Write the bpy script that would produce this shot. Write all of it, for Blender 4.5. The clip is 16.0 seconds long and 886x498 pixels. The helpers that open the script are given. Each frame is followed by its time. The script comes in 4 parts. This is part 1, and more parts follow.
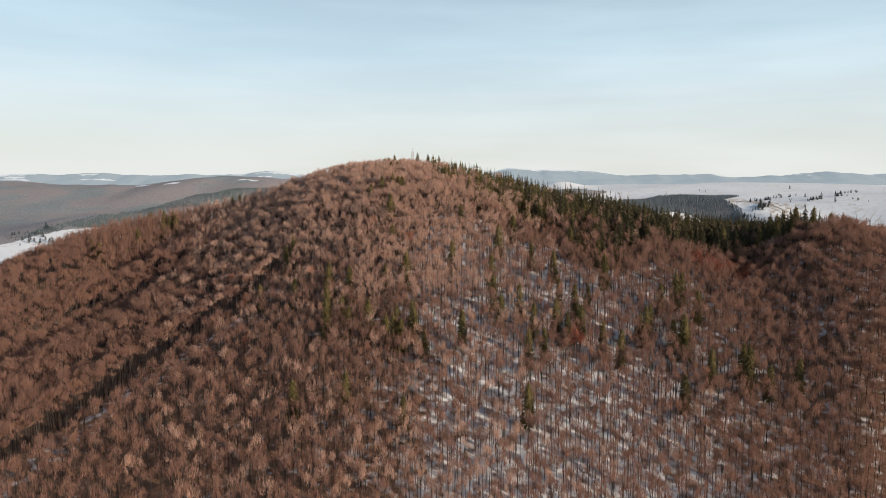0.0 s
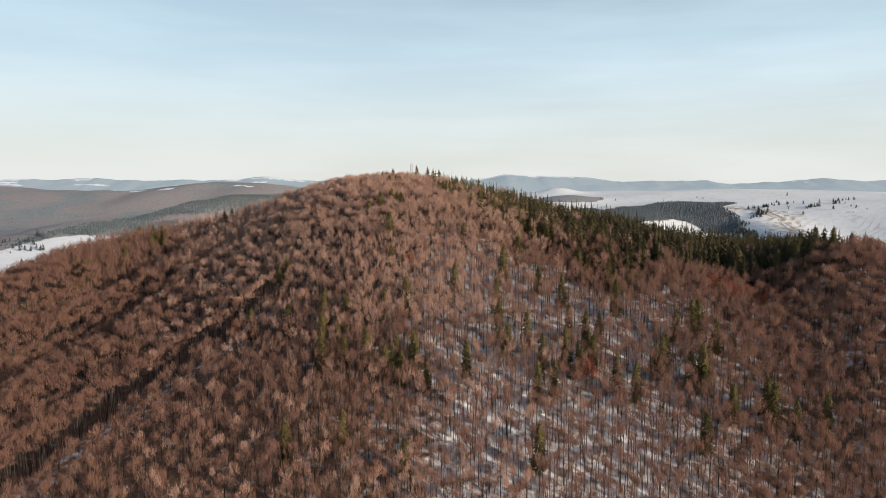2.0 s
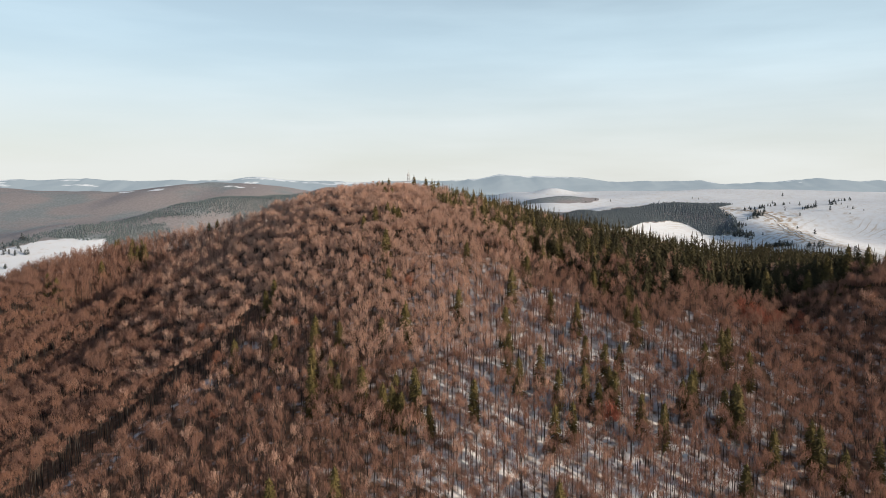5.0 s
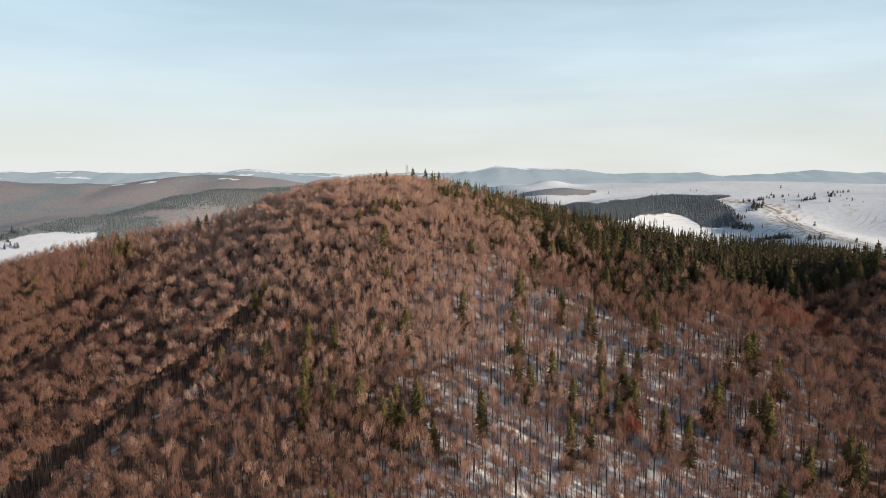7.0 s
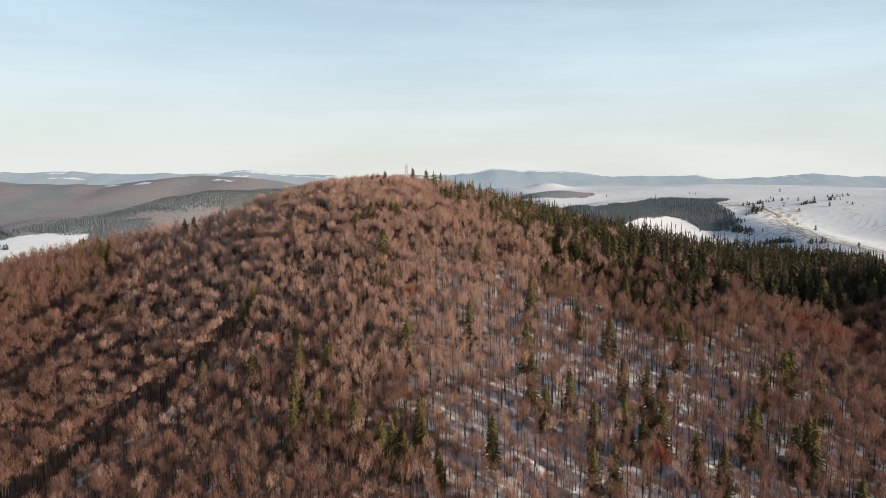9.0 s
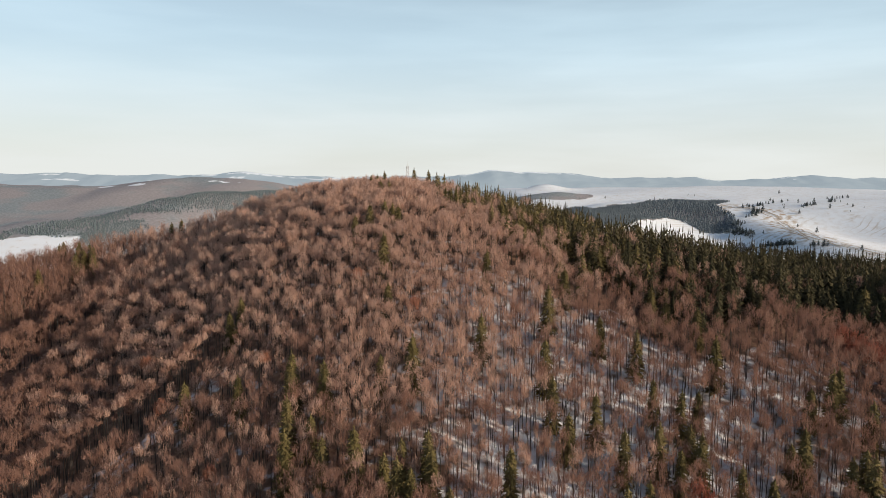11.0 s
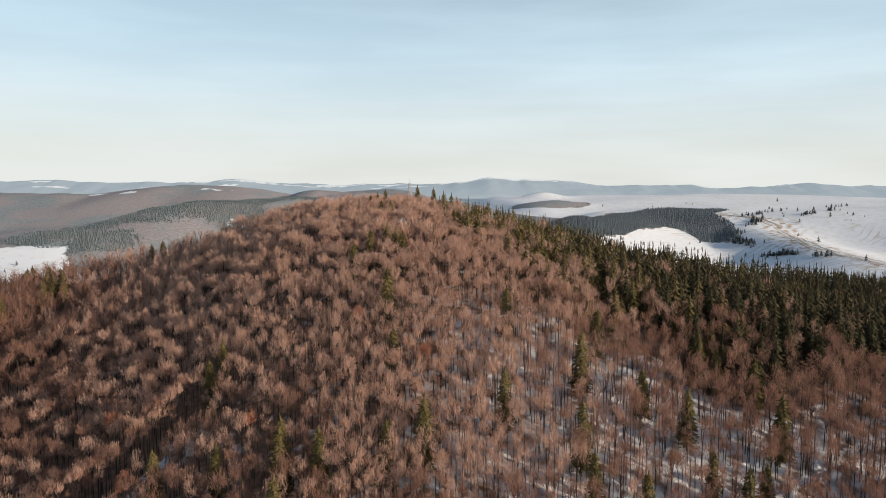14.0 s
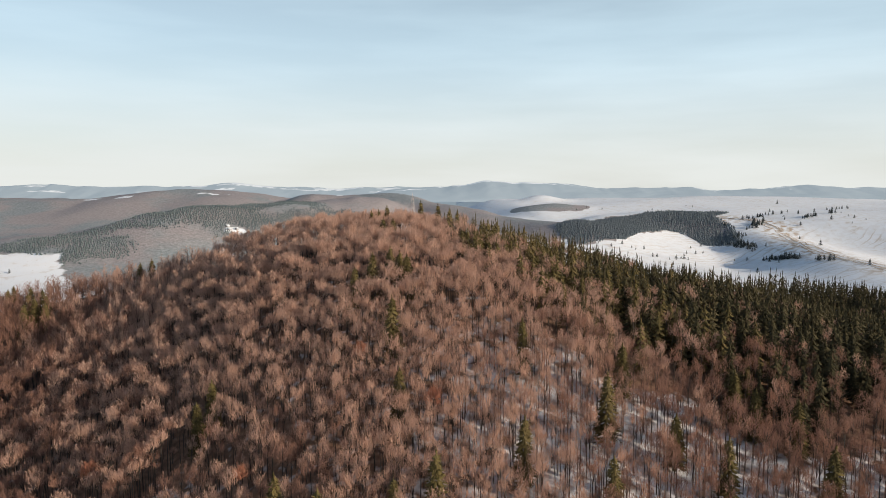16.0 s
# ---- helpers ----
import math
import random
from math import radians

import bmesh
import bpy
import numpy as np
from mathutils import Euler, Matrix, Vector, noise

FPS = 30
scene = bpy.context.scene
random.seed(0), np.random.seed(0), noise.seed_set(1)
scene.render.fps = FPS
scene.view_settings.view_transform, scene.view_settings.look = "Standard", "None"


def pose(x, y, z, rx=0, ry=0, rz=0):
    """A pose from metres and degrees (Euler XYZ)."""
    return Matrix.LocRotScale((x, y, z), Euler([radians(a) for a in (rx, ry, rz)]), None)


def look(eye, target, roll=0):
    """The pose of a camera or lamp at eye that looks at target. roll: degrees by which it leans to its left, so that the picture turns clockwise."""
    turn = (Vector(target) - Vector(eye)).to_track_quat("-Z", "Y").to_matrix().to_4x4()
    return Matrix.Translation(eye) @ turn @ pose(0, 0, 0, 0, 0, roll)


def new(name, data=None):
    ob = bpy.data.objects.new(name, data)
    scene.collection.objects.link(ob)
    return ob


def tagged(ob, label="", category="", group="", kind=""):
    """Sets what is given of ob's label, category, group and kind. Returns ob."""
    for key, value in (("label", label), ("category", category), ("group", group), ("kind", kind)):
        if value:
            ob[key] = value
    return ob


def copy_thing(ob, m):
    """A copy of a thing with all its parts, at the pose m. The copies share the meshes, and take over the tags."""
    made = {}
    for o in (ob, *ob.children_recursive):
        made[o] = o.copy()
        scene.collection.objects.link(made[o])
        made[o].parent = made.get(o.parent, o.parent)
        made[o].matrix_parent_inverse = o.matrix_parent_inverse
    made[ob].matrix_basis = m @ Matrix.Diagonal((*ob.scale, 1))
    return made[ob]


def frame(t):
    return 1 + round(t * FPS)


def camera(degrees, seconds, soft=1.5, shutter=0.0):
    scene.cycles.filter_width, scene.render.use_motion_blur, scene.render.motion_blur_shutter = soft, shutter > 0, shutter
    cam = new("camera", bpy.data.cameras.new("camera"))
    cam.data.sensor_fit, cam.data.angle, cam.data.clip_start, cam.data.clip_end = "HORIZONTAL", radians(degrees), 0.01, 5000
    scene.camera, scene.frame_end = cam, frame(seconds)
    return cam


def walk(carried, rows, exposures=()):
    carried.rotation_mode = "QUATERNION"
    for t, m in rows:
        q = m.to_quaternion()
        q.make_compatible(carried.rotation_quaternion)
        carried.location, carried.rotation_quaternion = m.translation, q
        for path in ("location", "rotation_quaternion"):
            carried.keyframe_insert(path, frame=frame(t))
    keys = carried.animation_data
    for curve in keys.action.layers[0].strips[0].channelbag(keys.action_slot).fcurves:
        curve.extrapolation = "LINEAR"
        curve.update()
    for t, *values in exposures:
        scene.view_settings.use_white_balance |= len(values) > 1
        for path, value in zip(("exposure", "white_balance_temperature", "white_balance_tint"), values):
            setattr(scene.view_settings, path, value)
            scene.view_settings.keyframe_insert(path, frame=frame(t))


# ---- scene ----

def aim(x, y, z, yaw, pitch, roll):
    """A camera pose from the eye, the heading to the left of +y, the pitch up and the roll."""
    return pose(x, y, z, 90 + pitch, 0, yaw) @ pose(0, 0, 0, 0, 0, roll)


# ---------------------------------------------------------------- camera
cam = camera(66.0, 16.0, soft=0.55)
PATH = [
    (0.0, 0.0, 0.0, 300.0, 0.0, -5.82, -0.18),
    (0.5, -0.87, 5.15, 301.8, -0.05, -5.69, -0.16),
    (1.0, -1.73, 10.4, 303.62, -0.16, -5.6, -0.15),
    (1.5, -2.57, 15.86, 305.51, -0.27, -5.53, -0.1),
    (2.0, -3.38, 21.58, 307.49, -0.36, -5.43, -0.08),
    (2.5, -4.15, 27.4, 309.53, -0.49, -5.32, -0.01),
    (3.0, -4.89, 33.14, 311.64, -0.56, -5.25, -0.01),
    (3.5, -5.6, 38.67, 313.74, -0.68, -5.23, -0.07),
    (4.0, -6.35, 44.15, 315.58, -0.77, -5.14, -0.07),
    (6.5, -10.11, 73.34, 316.81, -1.24, -6.26, -0.17),
    (7.0, -10.83, 79.51, 316.5, -1.31, -6.19, -0.15),
    (7.5, -11.6, 85.97, 316.31, -1.4, -6.14, -0.12),
    (8.0, -12.34, 92.76, 316.12, -1.48, -6.11, -0.03),
    (8.5, -13.0, 99.85, 315.84, -1.56, -6.06, 0.02),
    (9.0, -13.67, 107.05, 315.54, -1.63, -6.0, 0.07),
    (11.5, -18.27, 141.23, 315.6, -2.03, -5.88, 0.16),
    (12.0, -19.18, 148.18, 316.11, -2.12, -5.98, 0.23),
    (12.5, -20.08, 155.0, 317.18, -2.2, -5.76, 0.25),
    (13.0, -20.98, 161.44, 318.95, -2.28, -5.54, 0.24),
    (13.5, -21.88, 167.51, 320.91, -2.36, -5.39, 0.17),
    (14.0, -22.81, 173.32, 322.52, -2.41, -5.35, 0.14),
    (14.5, -23.71, 178.98, 323.98, -2.46, -5.29, 0.05),
    (15.0, -24.53, 184.59, 325.65, -2.53, -5.19, 0.06),
    (15.5, -25.25, 190.19, 327.61, -2.58, -5.15, 0.0),
    (16.0, -25.92, 195.8, 329.71, -2.61, -5.19, -0.06),
]
walk(cam, [(t, aim(*row)) for t, *row in PATH], exposures=[(0.0, 0.3), (16.0, 0.3)])

# ---------------------------------------------------------------- light
SUN_AZIMUTH = radians(119)      # clockwise from +y: to the right and a little behind
SUN_HEIGHT = radians(14.0)
world = bpy.data.worlds.new("winter_sky")
scene.world = world
world.use_nodes = True
wn, wl = world.node_tree.nodes, world.node_tree.links
wn.clear()
sky = wn.new("ShaderNodeTexSky")
sky.sky_type = "NISHITA"
sky.sun_disc = False
sky.sun_elevation, sky.sun_rotation = SUN_HEIGHT, SUN_AZIMUTH
sky.altitude, sky.air_density, sky.dust_density, sky.ozone_density = 900, 1.0, 2.0, 1.0
# thin high cloud: long faint streaks mixed into the sky
where = wn.new("ShaderNodeTexCoord")
stretch = wn.new("ShaderNodeMapping")
stretch.inputs["Scale"].default_value = (1.2, 1.2, 9.0)
stretch.inputs["Rotation"].default_value = (0.0, radians(4), 0.0)
cirrus = wn.new("ShaderNodeTexNoise")
cirrus.inputs["Scale"].default_value, cirrus.inputs["Detail"].default_value = 2.2, 6.0
thin = wn.new("ShaderNodeMapRange")
thin.inputs["From Min"].default_value, thin.inputs["From Max"].default_value = 0.35, 0.70
thin.inputs["To Min"].default_value, thin.inputs["To Max"].default_value = -0.08, 0.12
# pale winter haze over the horizon, thinning to clear blue overhead
split = wn.new("ShaderNodeSeparateXYZ")
rise = wn.new("ShaderNodeMapRange")
rise.interpolation_type = "SMOOTHSTEP"
rise.inputs["From Min"].default_value, rise.inputs["From Max"].default_value = 0.0, 0.62
rise.inputs["To Min"].default_value, rise.inputs["To Max"].default_value = 0.93, 0.0
both = wn.new("ShaderNodeMath")
both.operation, both.use_clamp = "ADD", True
hue = wn.new("ShaderNodeMapRange")
hue.data_type, hue.interpolation_type = "FLOAT_VECTOR", "SMOOTHSTEP"
hue.inputs[7].default_value, hue.inputs[8].default_value = (0.0, 0.0, 0.0), (0.22, 0.22, 0.22)
hue.inputs[9].default_value, hue.inputs[10].default_value = (7.3, 7.5, 7.2), (6.3, 8.0, 9.0)
up3 = wn.new("ShaderNodeCombineXYZ")
veil = wn.new("ShaderNodeMixRGB")
wl.new(where.outputs["Generated"], split.inputs["Vector"])
wl.new(split.outputs["Z"], rise.inputs["Value"])
for k in range(3):
    wl.new(split.outputs["Z"], up3.inputs[k])
wl.new(up3.outputs["Vector"], hue.inputs[6])
wl.new(hue.outputs[1], veil.inputs["Color2"])
back = wn.new("ShaderNodeBackground")
back.inputs["Strength"].default_value = 0.09
out = wn.new("ShaderNodeOutputWorld")
wl.new(where.outputs["Generated"], stretch.inputs["Vector"])
wl.new(stretch.outputs["Vector"], cirrus.inputs["Vector"])
wl.new(cirrus.outputs["Fac"], thin.inputs["Value"])
wl.new(thin.outputs["Result"], both.inputs[0])
wl.new(rise.outputs["Result"], both.inputs[1])
wl.new(both.outputs["Value"], veil.inputs["Fac"])
wl.new(sky.outputs["Color"], veil.inputs["Color1"])
wl.new(veil.outputs["Color"], back.inputs["Color"])
wl.new(back.outputs["Background"], out.inputs["Surface"])

lamp = bpy.data.lights.new("sun", "SUN")
lamp.energy, lamp.angle, lamp.color = 5.0, radians(0.6), (1.0, 0.84, 0.66)
sun = new("sun", lamp)
toward = Vector((math.sin(SUN_AZIMUTH) * math.cos(SUN_HEIGHT), math.cos(SUN_AZIMUTH) * math.cos(SUN_HEIGHT), math.sin(SUN_HEIGHT)))
sun.matrix_world = look(toward * 900 + Vector((0, 300, 250)), (0, 300, 250))


# ---------------------------------------------------------------- materials
def material(name, rough=0.9, spec=0.2):
    m = bpy.data.materials.new(name)
    m.use_nodes = True
    bsdf = m.node_tree.nodes["Principled BSDF"]
    bsdf.inputs["Roughness"].default_value = rough
    bsdf.inputs["Specular IOR Level"].default_value = spec
    return m, m.node_tree.nodes, m.node_tree.links, bsdf


def noise_ramp(nodes, links, coords, scale, stops, detail=3.0, lo=0.3, hi=0.7):
    """A noise of that size (per metre) turned into a colour between the stops."""
    tex = nodes.new("ShaderNodeTexNoise")
    tex.inputs["Scale"].default_value, tex.inputs["Detail"].default_value = scale, detail
    links.new(coords, tex.inputs["Vector"])
    ramp = nodes.new("ShaderNodeValToRGB")
    el = ramp.color_ramp.elements
    while len(el) < len(stops):
        el.new(0.5)
    for k, c in enumerate(stops):
        el[k].position = lo + (hi - lo) * k / (len(stops) - 1)
        el[k].color = (*c, 1)
    links.new(tex.outputs["Fac"], ramp.inputs["Fac"])
    return ramp.outputs["Color"]


def mixed(nodes, links, a, b, fac=0.5, mode="MIX"):
    mx = nodes.new("ShaderNodeMixRGB")
    mx.blend_type = mode
    for sock, v in ((mx.inputs["Color1"], a), (mx.inputs["Color2"], b), (mx.inputs["Fac"], fac)):
        if isinstance(v, tuple):
            sock.default_value = (*v, 1)
        elif isinstance(v, (int, float)):
            sock.default_value = v
        else:
            links.new(v, sock)
    return mx.outputs["Color"]


def grainy(name, broad, fine, broad_scale, fine_scale, rough=0.9, spec=0.15, balance=0.5, thin=False):
    """Two noises, one broad (from plant to plant), one fine (from twig to twig)."""
    m, n, l, bsdf = material(name, rough, spec)
    geo = n.new("ShaderNodeNewGeometry")
    a = noise_ramp(n, l, geo.outputs["Position"], broad_scale, broad, 1.0, 0.35, 0.65)
    b = noise_ramp(n, l, geo.outputs["Position"], fine_scale, fine, 2.0, 0.3, 0.7)
    colour = mixed(n, l, a, b, balance)
    l.new(colour, bsdf.inputs["Base Color"])
    if thin:
        through_twigs, blend = n.new("ShaderNodeBsdfTranslucent"), n.new("ShaderNodeMixShader")
        blend.inputs["Fac"].default_value = 0.35
        l.new(colour, through_twigs.inputs["Color"])
        l.new(bsdf.outputs["BSDF"], blend.inputs[1])
        l.new(through_twigs.outputs["BSDF"], blend.inputs[2])
        l.new(blend.outputs["Shader"], n["Material Output"].inputs["Surface"])
    return m


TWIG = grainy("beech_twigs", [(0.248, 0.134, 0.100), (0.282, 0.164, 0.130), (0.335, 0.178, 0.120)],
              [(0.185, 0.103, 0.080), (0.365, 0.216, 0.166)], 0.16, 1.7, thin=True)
# lightened copy of the twigs: haze over the hill put into the colour
HAZED_TWIG = grainy("hazed_beech_twigs", [(0.46, 0.285, 0.216), (0.51, 0.332, 0.266), (0.55, 0.332, 0.240)],
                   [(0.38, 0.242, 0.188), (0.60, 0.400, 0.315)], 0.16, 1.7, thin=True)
BARK = grainy("beech_bark", [(0.040, 0.032, 0.029), (0.068, 0.055, 0.049)], [(0.030, 0.024, 0.022), (0.085, 0.070, 0.062)], 0.3, 2.5)
COPPER = grainy("copper_leaves", [(0.34, 0.155, 0.105), (0.40, 0.18, 0.115)], [(0.28, 0.125, 0.085), (0.44, 0.21, 0.14)], 0.3, 2.0, thin=True)
RUSSET = grainy("russet_leaves", [(0.27, 0.095, 0.065), (0.36, 0.135, 0.090)], [(0.21, 0.075, 0.055), (0.42, 0.17, 0.115)], 0.3, 2.0, thin=True)
NEEDLE = grainy("spruce_needles", [(0.072, 0.058, 0.024), (0.120, 0.094, 0.036), (0.160, 0.120, 0.056)],
                [(0.046, 0.039, 0.018), (0.150, 0.116, 0.042)], 0.14, 1.4)
# darkened copy of the spruce needles: the shoulder's shade put into the colour
SHADED_NEEDLE = grainy("shaded_spruce_needles", [(0.034, 0.031, 0.017), (0.060, 0.052, 0.026), (0.088, 0.070, 0.036)],
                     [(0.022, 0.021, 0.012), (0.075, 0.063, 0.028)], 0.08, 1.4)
SPRUCE_BARK = grainy("spruce_bark", [(0.08, 0.06, 0.045), (0.11, 0.08, 0.06)], [(0.05, 0.04, 0.03), (0.13, 0.10, 0.08)], 0.4, 3.0)
# needles lightened towards blue, distance haze mixed into the base colour
HAZY_NEEDLE = grainy("hazy_far_spruce", [(0.105, 0.130, 0.148), (0.125, 0.150, 0.168)], [(0.09, 0.112, 0.130), (0.14, 0.166, 0.182)], 0.01, 0.2)
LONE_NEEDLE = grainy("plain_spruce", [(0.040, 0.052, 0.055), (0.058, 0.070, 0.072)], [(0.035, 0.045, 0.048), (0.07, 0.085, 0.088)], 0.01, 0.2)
# grey-green of frosted needles, with the blue of distance haze painted in
FROST_HAZE = grainy("frosted_hazy_spruce", [(0.105, 0.135, 0.142), (0.140, 0.170, 0.176)], [(0.10, 0.128, 0.134), (0.155, 0.188, 0.193)], 0.01, 0.2)
STEEL, *_ = material("galvanised_steel", 0.5, 0.5)
STEEL.node_tree.nodes["Principled BSDF"].inputs["Base Color"].default_value = (0.52, 0.47, 0.46, 1)
STEEL.node_tree.nodes["Principled BSDF"].inputs["Metallic"].default_value = 0.6


# ---------------------------------------------------------------- the lie of the land
BASE = 89.0
# each swell: height, centre, ln of the two half widths, turn
SWELLS = [
    (197.25, -32.49, 556.269, 5.364, 5.504, -0.074),
    (65.127, -316.511, 643.884, 5.113, 4.873, -0.315),
    (-9.038, 205.039, 557.697, 5.037, 4.841, -0.227),
    (92.622, 369.872, 577.289, 4.914, 5.703, 0.167),
    (-51.04, -175.865, 470.119, 4.361, 4.842, 0.195),
    (25.618, 182.464, 692.556, 4.777, 4.024, -0.082),
    (55.061, 268.85, 349.281, 5.03, 4.413, -0.6),
    (42.369, -314.009, 335.665, 4.935, 5.323, -0.186),
    (17.465, 287.068, 534.158, 3.477, 4.476, -0.283),
    (11.0, 224.0, 392.0, 3.4, 3.4, 0.0),
    # gullies on the west slope, the dip in the plain beside the track
    (-18.0, -244.0, 484.0, 4.05, 2.65, 1.03),
    (-13.0, -240.0, 352.0, 3.9, 2.8, 1.1),
    (-9.0, -208.0, 436.0, 3.5, 2.5, 1.1),
    (-28.0, 955.0, 2150.0, 4.7, 5.6, -0.12),
    (-9.0, 174.0, 396.0, 3.0, 4.0, 0.0),
]
# ridges far off: ends of the crest, crest heights over the plain at both ends, half width
RIDGES = []


def smooth(a, b, x):
    t = np.clip((x - a) / (b - a), 0, 1)
    return t * t * (3 - 2 * t)


def waves(x, y, size, seed=0):
    """Cheap rolling unevenness, about -1 to 1."""
    a = 0.0
    for k, (cx, cy) in enumerate(((1, 0.3), (-0.4, 1), (0.8, -0.9), (0.2, 1.3), (1.4, 0.7))):
        a = a + np.sin((x * cx + y * cy) * (1 + 0.37 * k) * 6.28 / size + seed * 1.7 + k * 2.1)
    return a / 3.2


def speckle(x, y, size, seed=0, octaves=4):
    """Fractal unevenness without direction, about -1 to 1."""
    total, gain = 0.0, 1.0
    for o in range(octaves):
        u, v = x / size * 2**o + seed * 17.3, y / size * 2**o - seed * 9.1
        i, j = np.floor(u), np.floor(v)
        a, b = u - i, v - j
        a, b = a * a * (3 - 2 * a), b * b * (3 - 2 * b)
        h = lambda p, q: np.modf(np.abs(np.sin(p * 127.1 + q * 311.7 + seed * 74.7 + o) * 43758.5453))[0]
        total = total + gain * (2 * ((h(i, j) * (1 - a) + h(i + 1, j) * a) * (1 - b) + (h(i, j + 1) * (1 - a) + h(i + 1, j + 1) * a) * b) - 1)
        gain *= 0.5
    return total


def hill(x, y):
    z = 0.0 * x
    for h, cx, cy, la, lb, th in SWELLS:
        c, s = math.cos(th), math.sin(th)
        u, v = (x - cx) * c + (y - cy) * s, -(x - cx) * s + (y - cy) * c
        z = z + h * np.exp(-0.5 * (u / math.exp(la)) ** 2 - 0.5 * (v / math.exp(lb)) ** 2)
    return z


def ground(x, y):
    x, y = np.asarray(x, float), np.asarray(y, float)
    far = np.hypot(x, y)
    z = BASE + 16 * smooth(700, 1500, far) + 1.6e-5 * np.clip(far - 1500, 0, 2250) ** 2
    z = z + hill(x, y)
    z = z + 15 * speckle(x, y, 420, 12, 2) * smooth(350, 700, x) * smooth(900, 1300, far)
    z = z + 9 * speckle(x, y, 650, 7, 3) * smooth(900, 1600, far) + 0.5 * waves(x, y, 37, 3) * (1 - smooth(600, 1200, far))
    lift = 0.0 * x
    for x1, y1, x2, y2, h1, h2, w in RIDGES:
        dx, dy = x2 - x1, y2 - y1
        s = np.clip(((x - x1) * dx + (y - y1) * dy) / (dx * dx + dy * dy), 0, 1)
        d = np.hypot(x - x1 - s * dx, y - y1 - s * dy)
        lift = np.maximum(lift, (h1 + (h2 - h1) * s) * np.exp(-(d / w) ** 2) * (1 + 0.16 * speckle(x, y, 420, 5)))
    z = z + lift
    # the open plateau that climbs to the foot of the eastern range
    shelf = np.interp(far, [2700, 2900, 3100, 3400, 3900, 4900], [120, 200, 222, 241, 263, 266]) + 11 * speckle(x, y, 620, 9, 3)
    reach = smooth(150, 520, x + 0.1 * (y - 3300)) * smooth(2800, 3000, far)
    z = z + reach * np.maximum(shelf - z, 0)
    # a white knoll and a low wooded hill before the range
    return z + 32 * np.exp(-((x - 640) / 105) ** 2 - ((y - 3690) / 70) ** 2) + 22 * np.exp(-((x - 620) / 130) ** 2 - ((y - 3270) / 60) ** 2)


def chain(points, w):
    for (xa, ya, ha), (xb, yb, hb) in zip(points, points[1:]):
        RIDGES.append((xa, ya, xb, yb, ha, hb, w))


# wooded foothills in the west, the spur across the valley, the dark ridge behind the summit
chain([(-2700, 3500, 105), (-1954, 3495, 92), (-1488, 3495, 92), (-1172, 3495, 132), (-908, 3495, 130), (-650, 3480, 106)], 560)
chain([(-250, 2850, 160), (-474, 2595, 170), (-586, 2495, 158), (-791, 2295, 130), (-971, 2145, 86), (-1060, 2010, 40)], 340)
chain([(-440, 3195, 140), (-96, 3195, 128), (133, 2895, 120), (475, 2495, 84), (620, 2330, 20)], 260)
# the snowy knoll before the far range, the wooded hill on the plain
chain([(471, 3695, 52), (647, 3695, 66)], 140)
chain([(470, 2440, 60), (640, 2700, 80), (813, 2895, 89), (1082, 2995, 88), (1323, 2995, 77)], 300)
chain([(1560, 3600, 26), (1250, 2750, 40), (1184, 2283, 40), (1130, 1990, 34), (1110, 1650, 22)], 170)
chain([(2300, 3100, 44), (1880, 2450, 44), (1760, 1900, 34)], 170)


GROVE = [(470, 2400), (600, 2640), (760, 2800), (900, 2900), (1050, 2960), (1220, 2960), (1253, 2897), (1149, 2808), (1123, 2735), (1153, 2636),
         (1087, 2449), (982, 2506), (946, 2618), (887, 2633), (779, 2531), (642, 2315), (548, 2263), (456, 2244)]


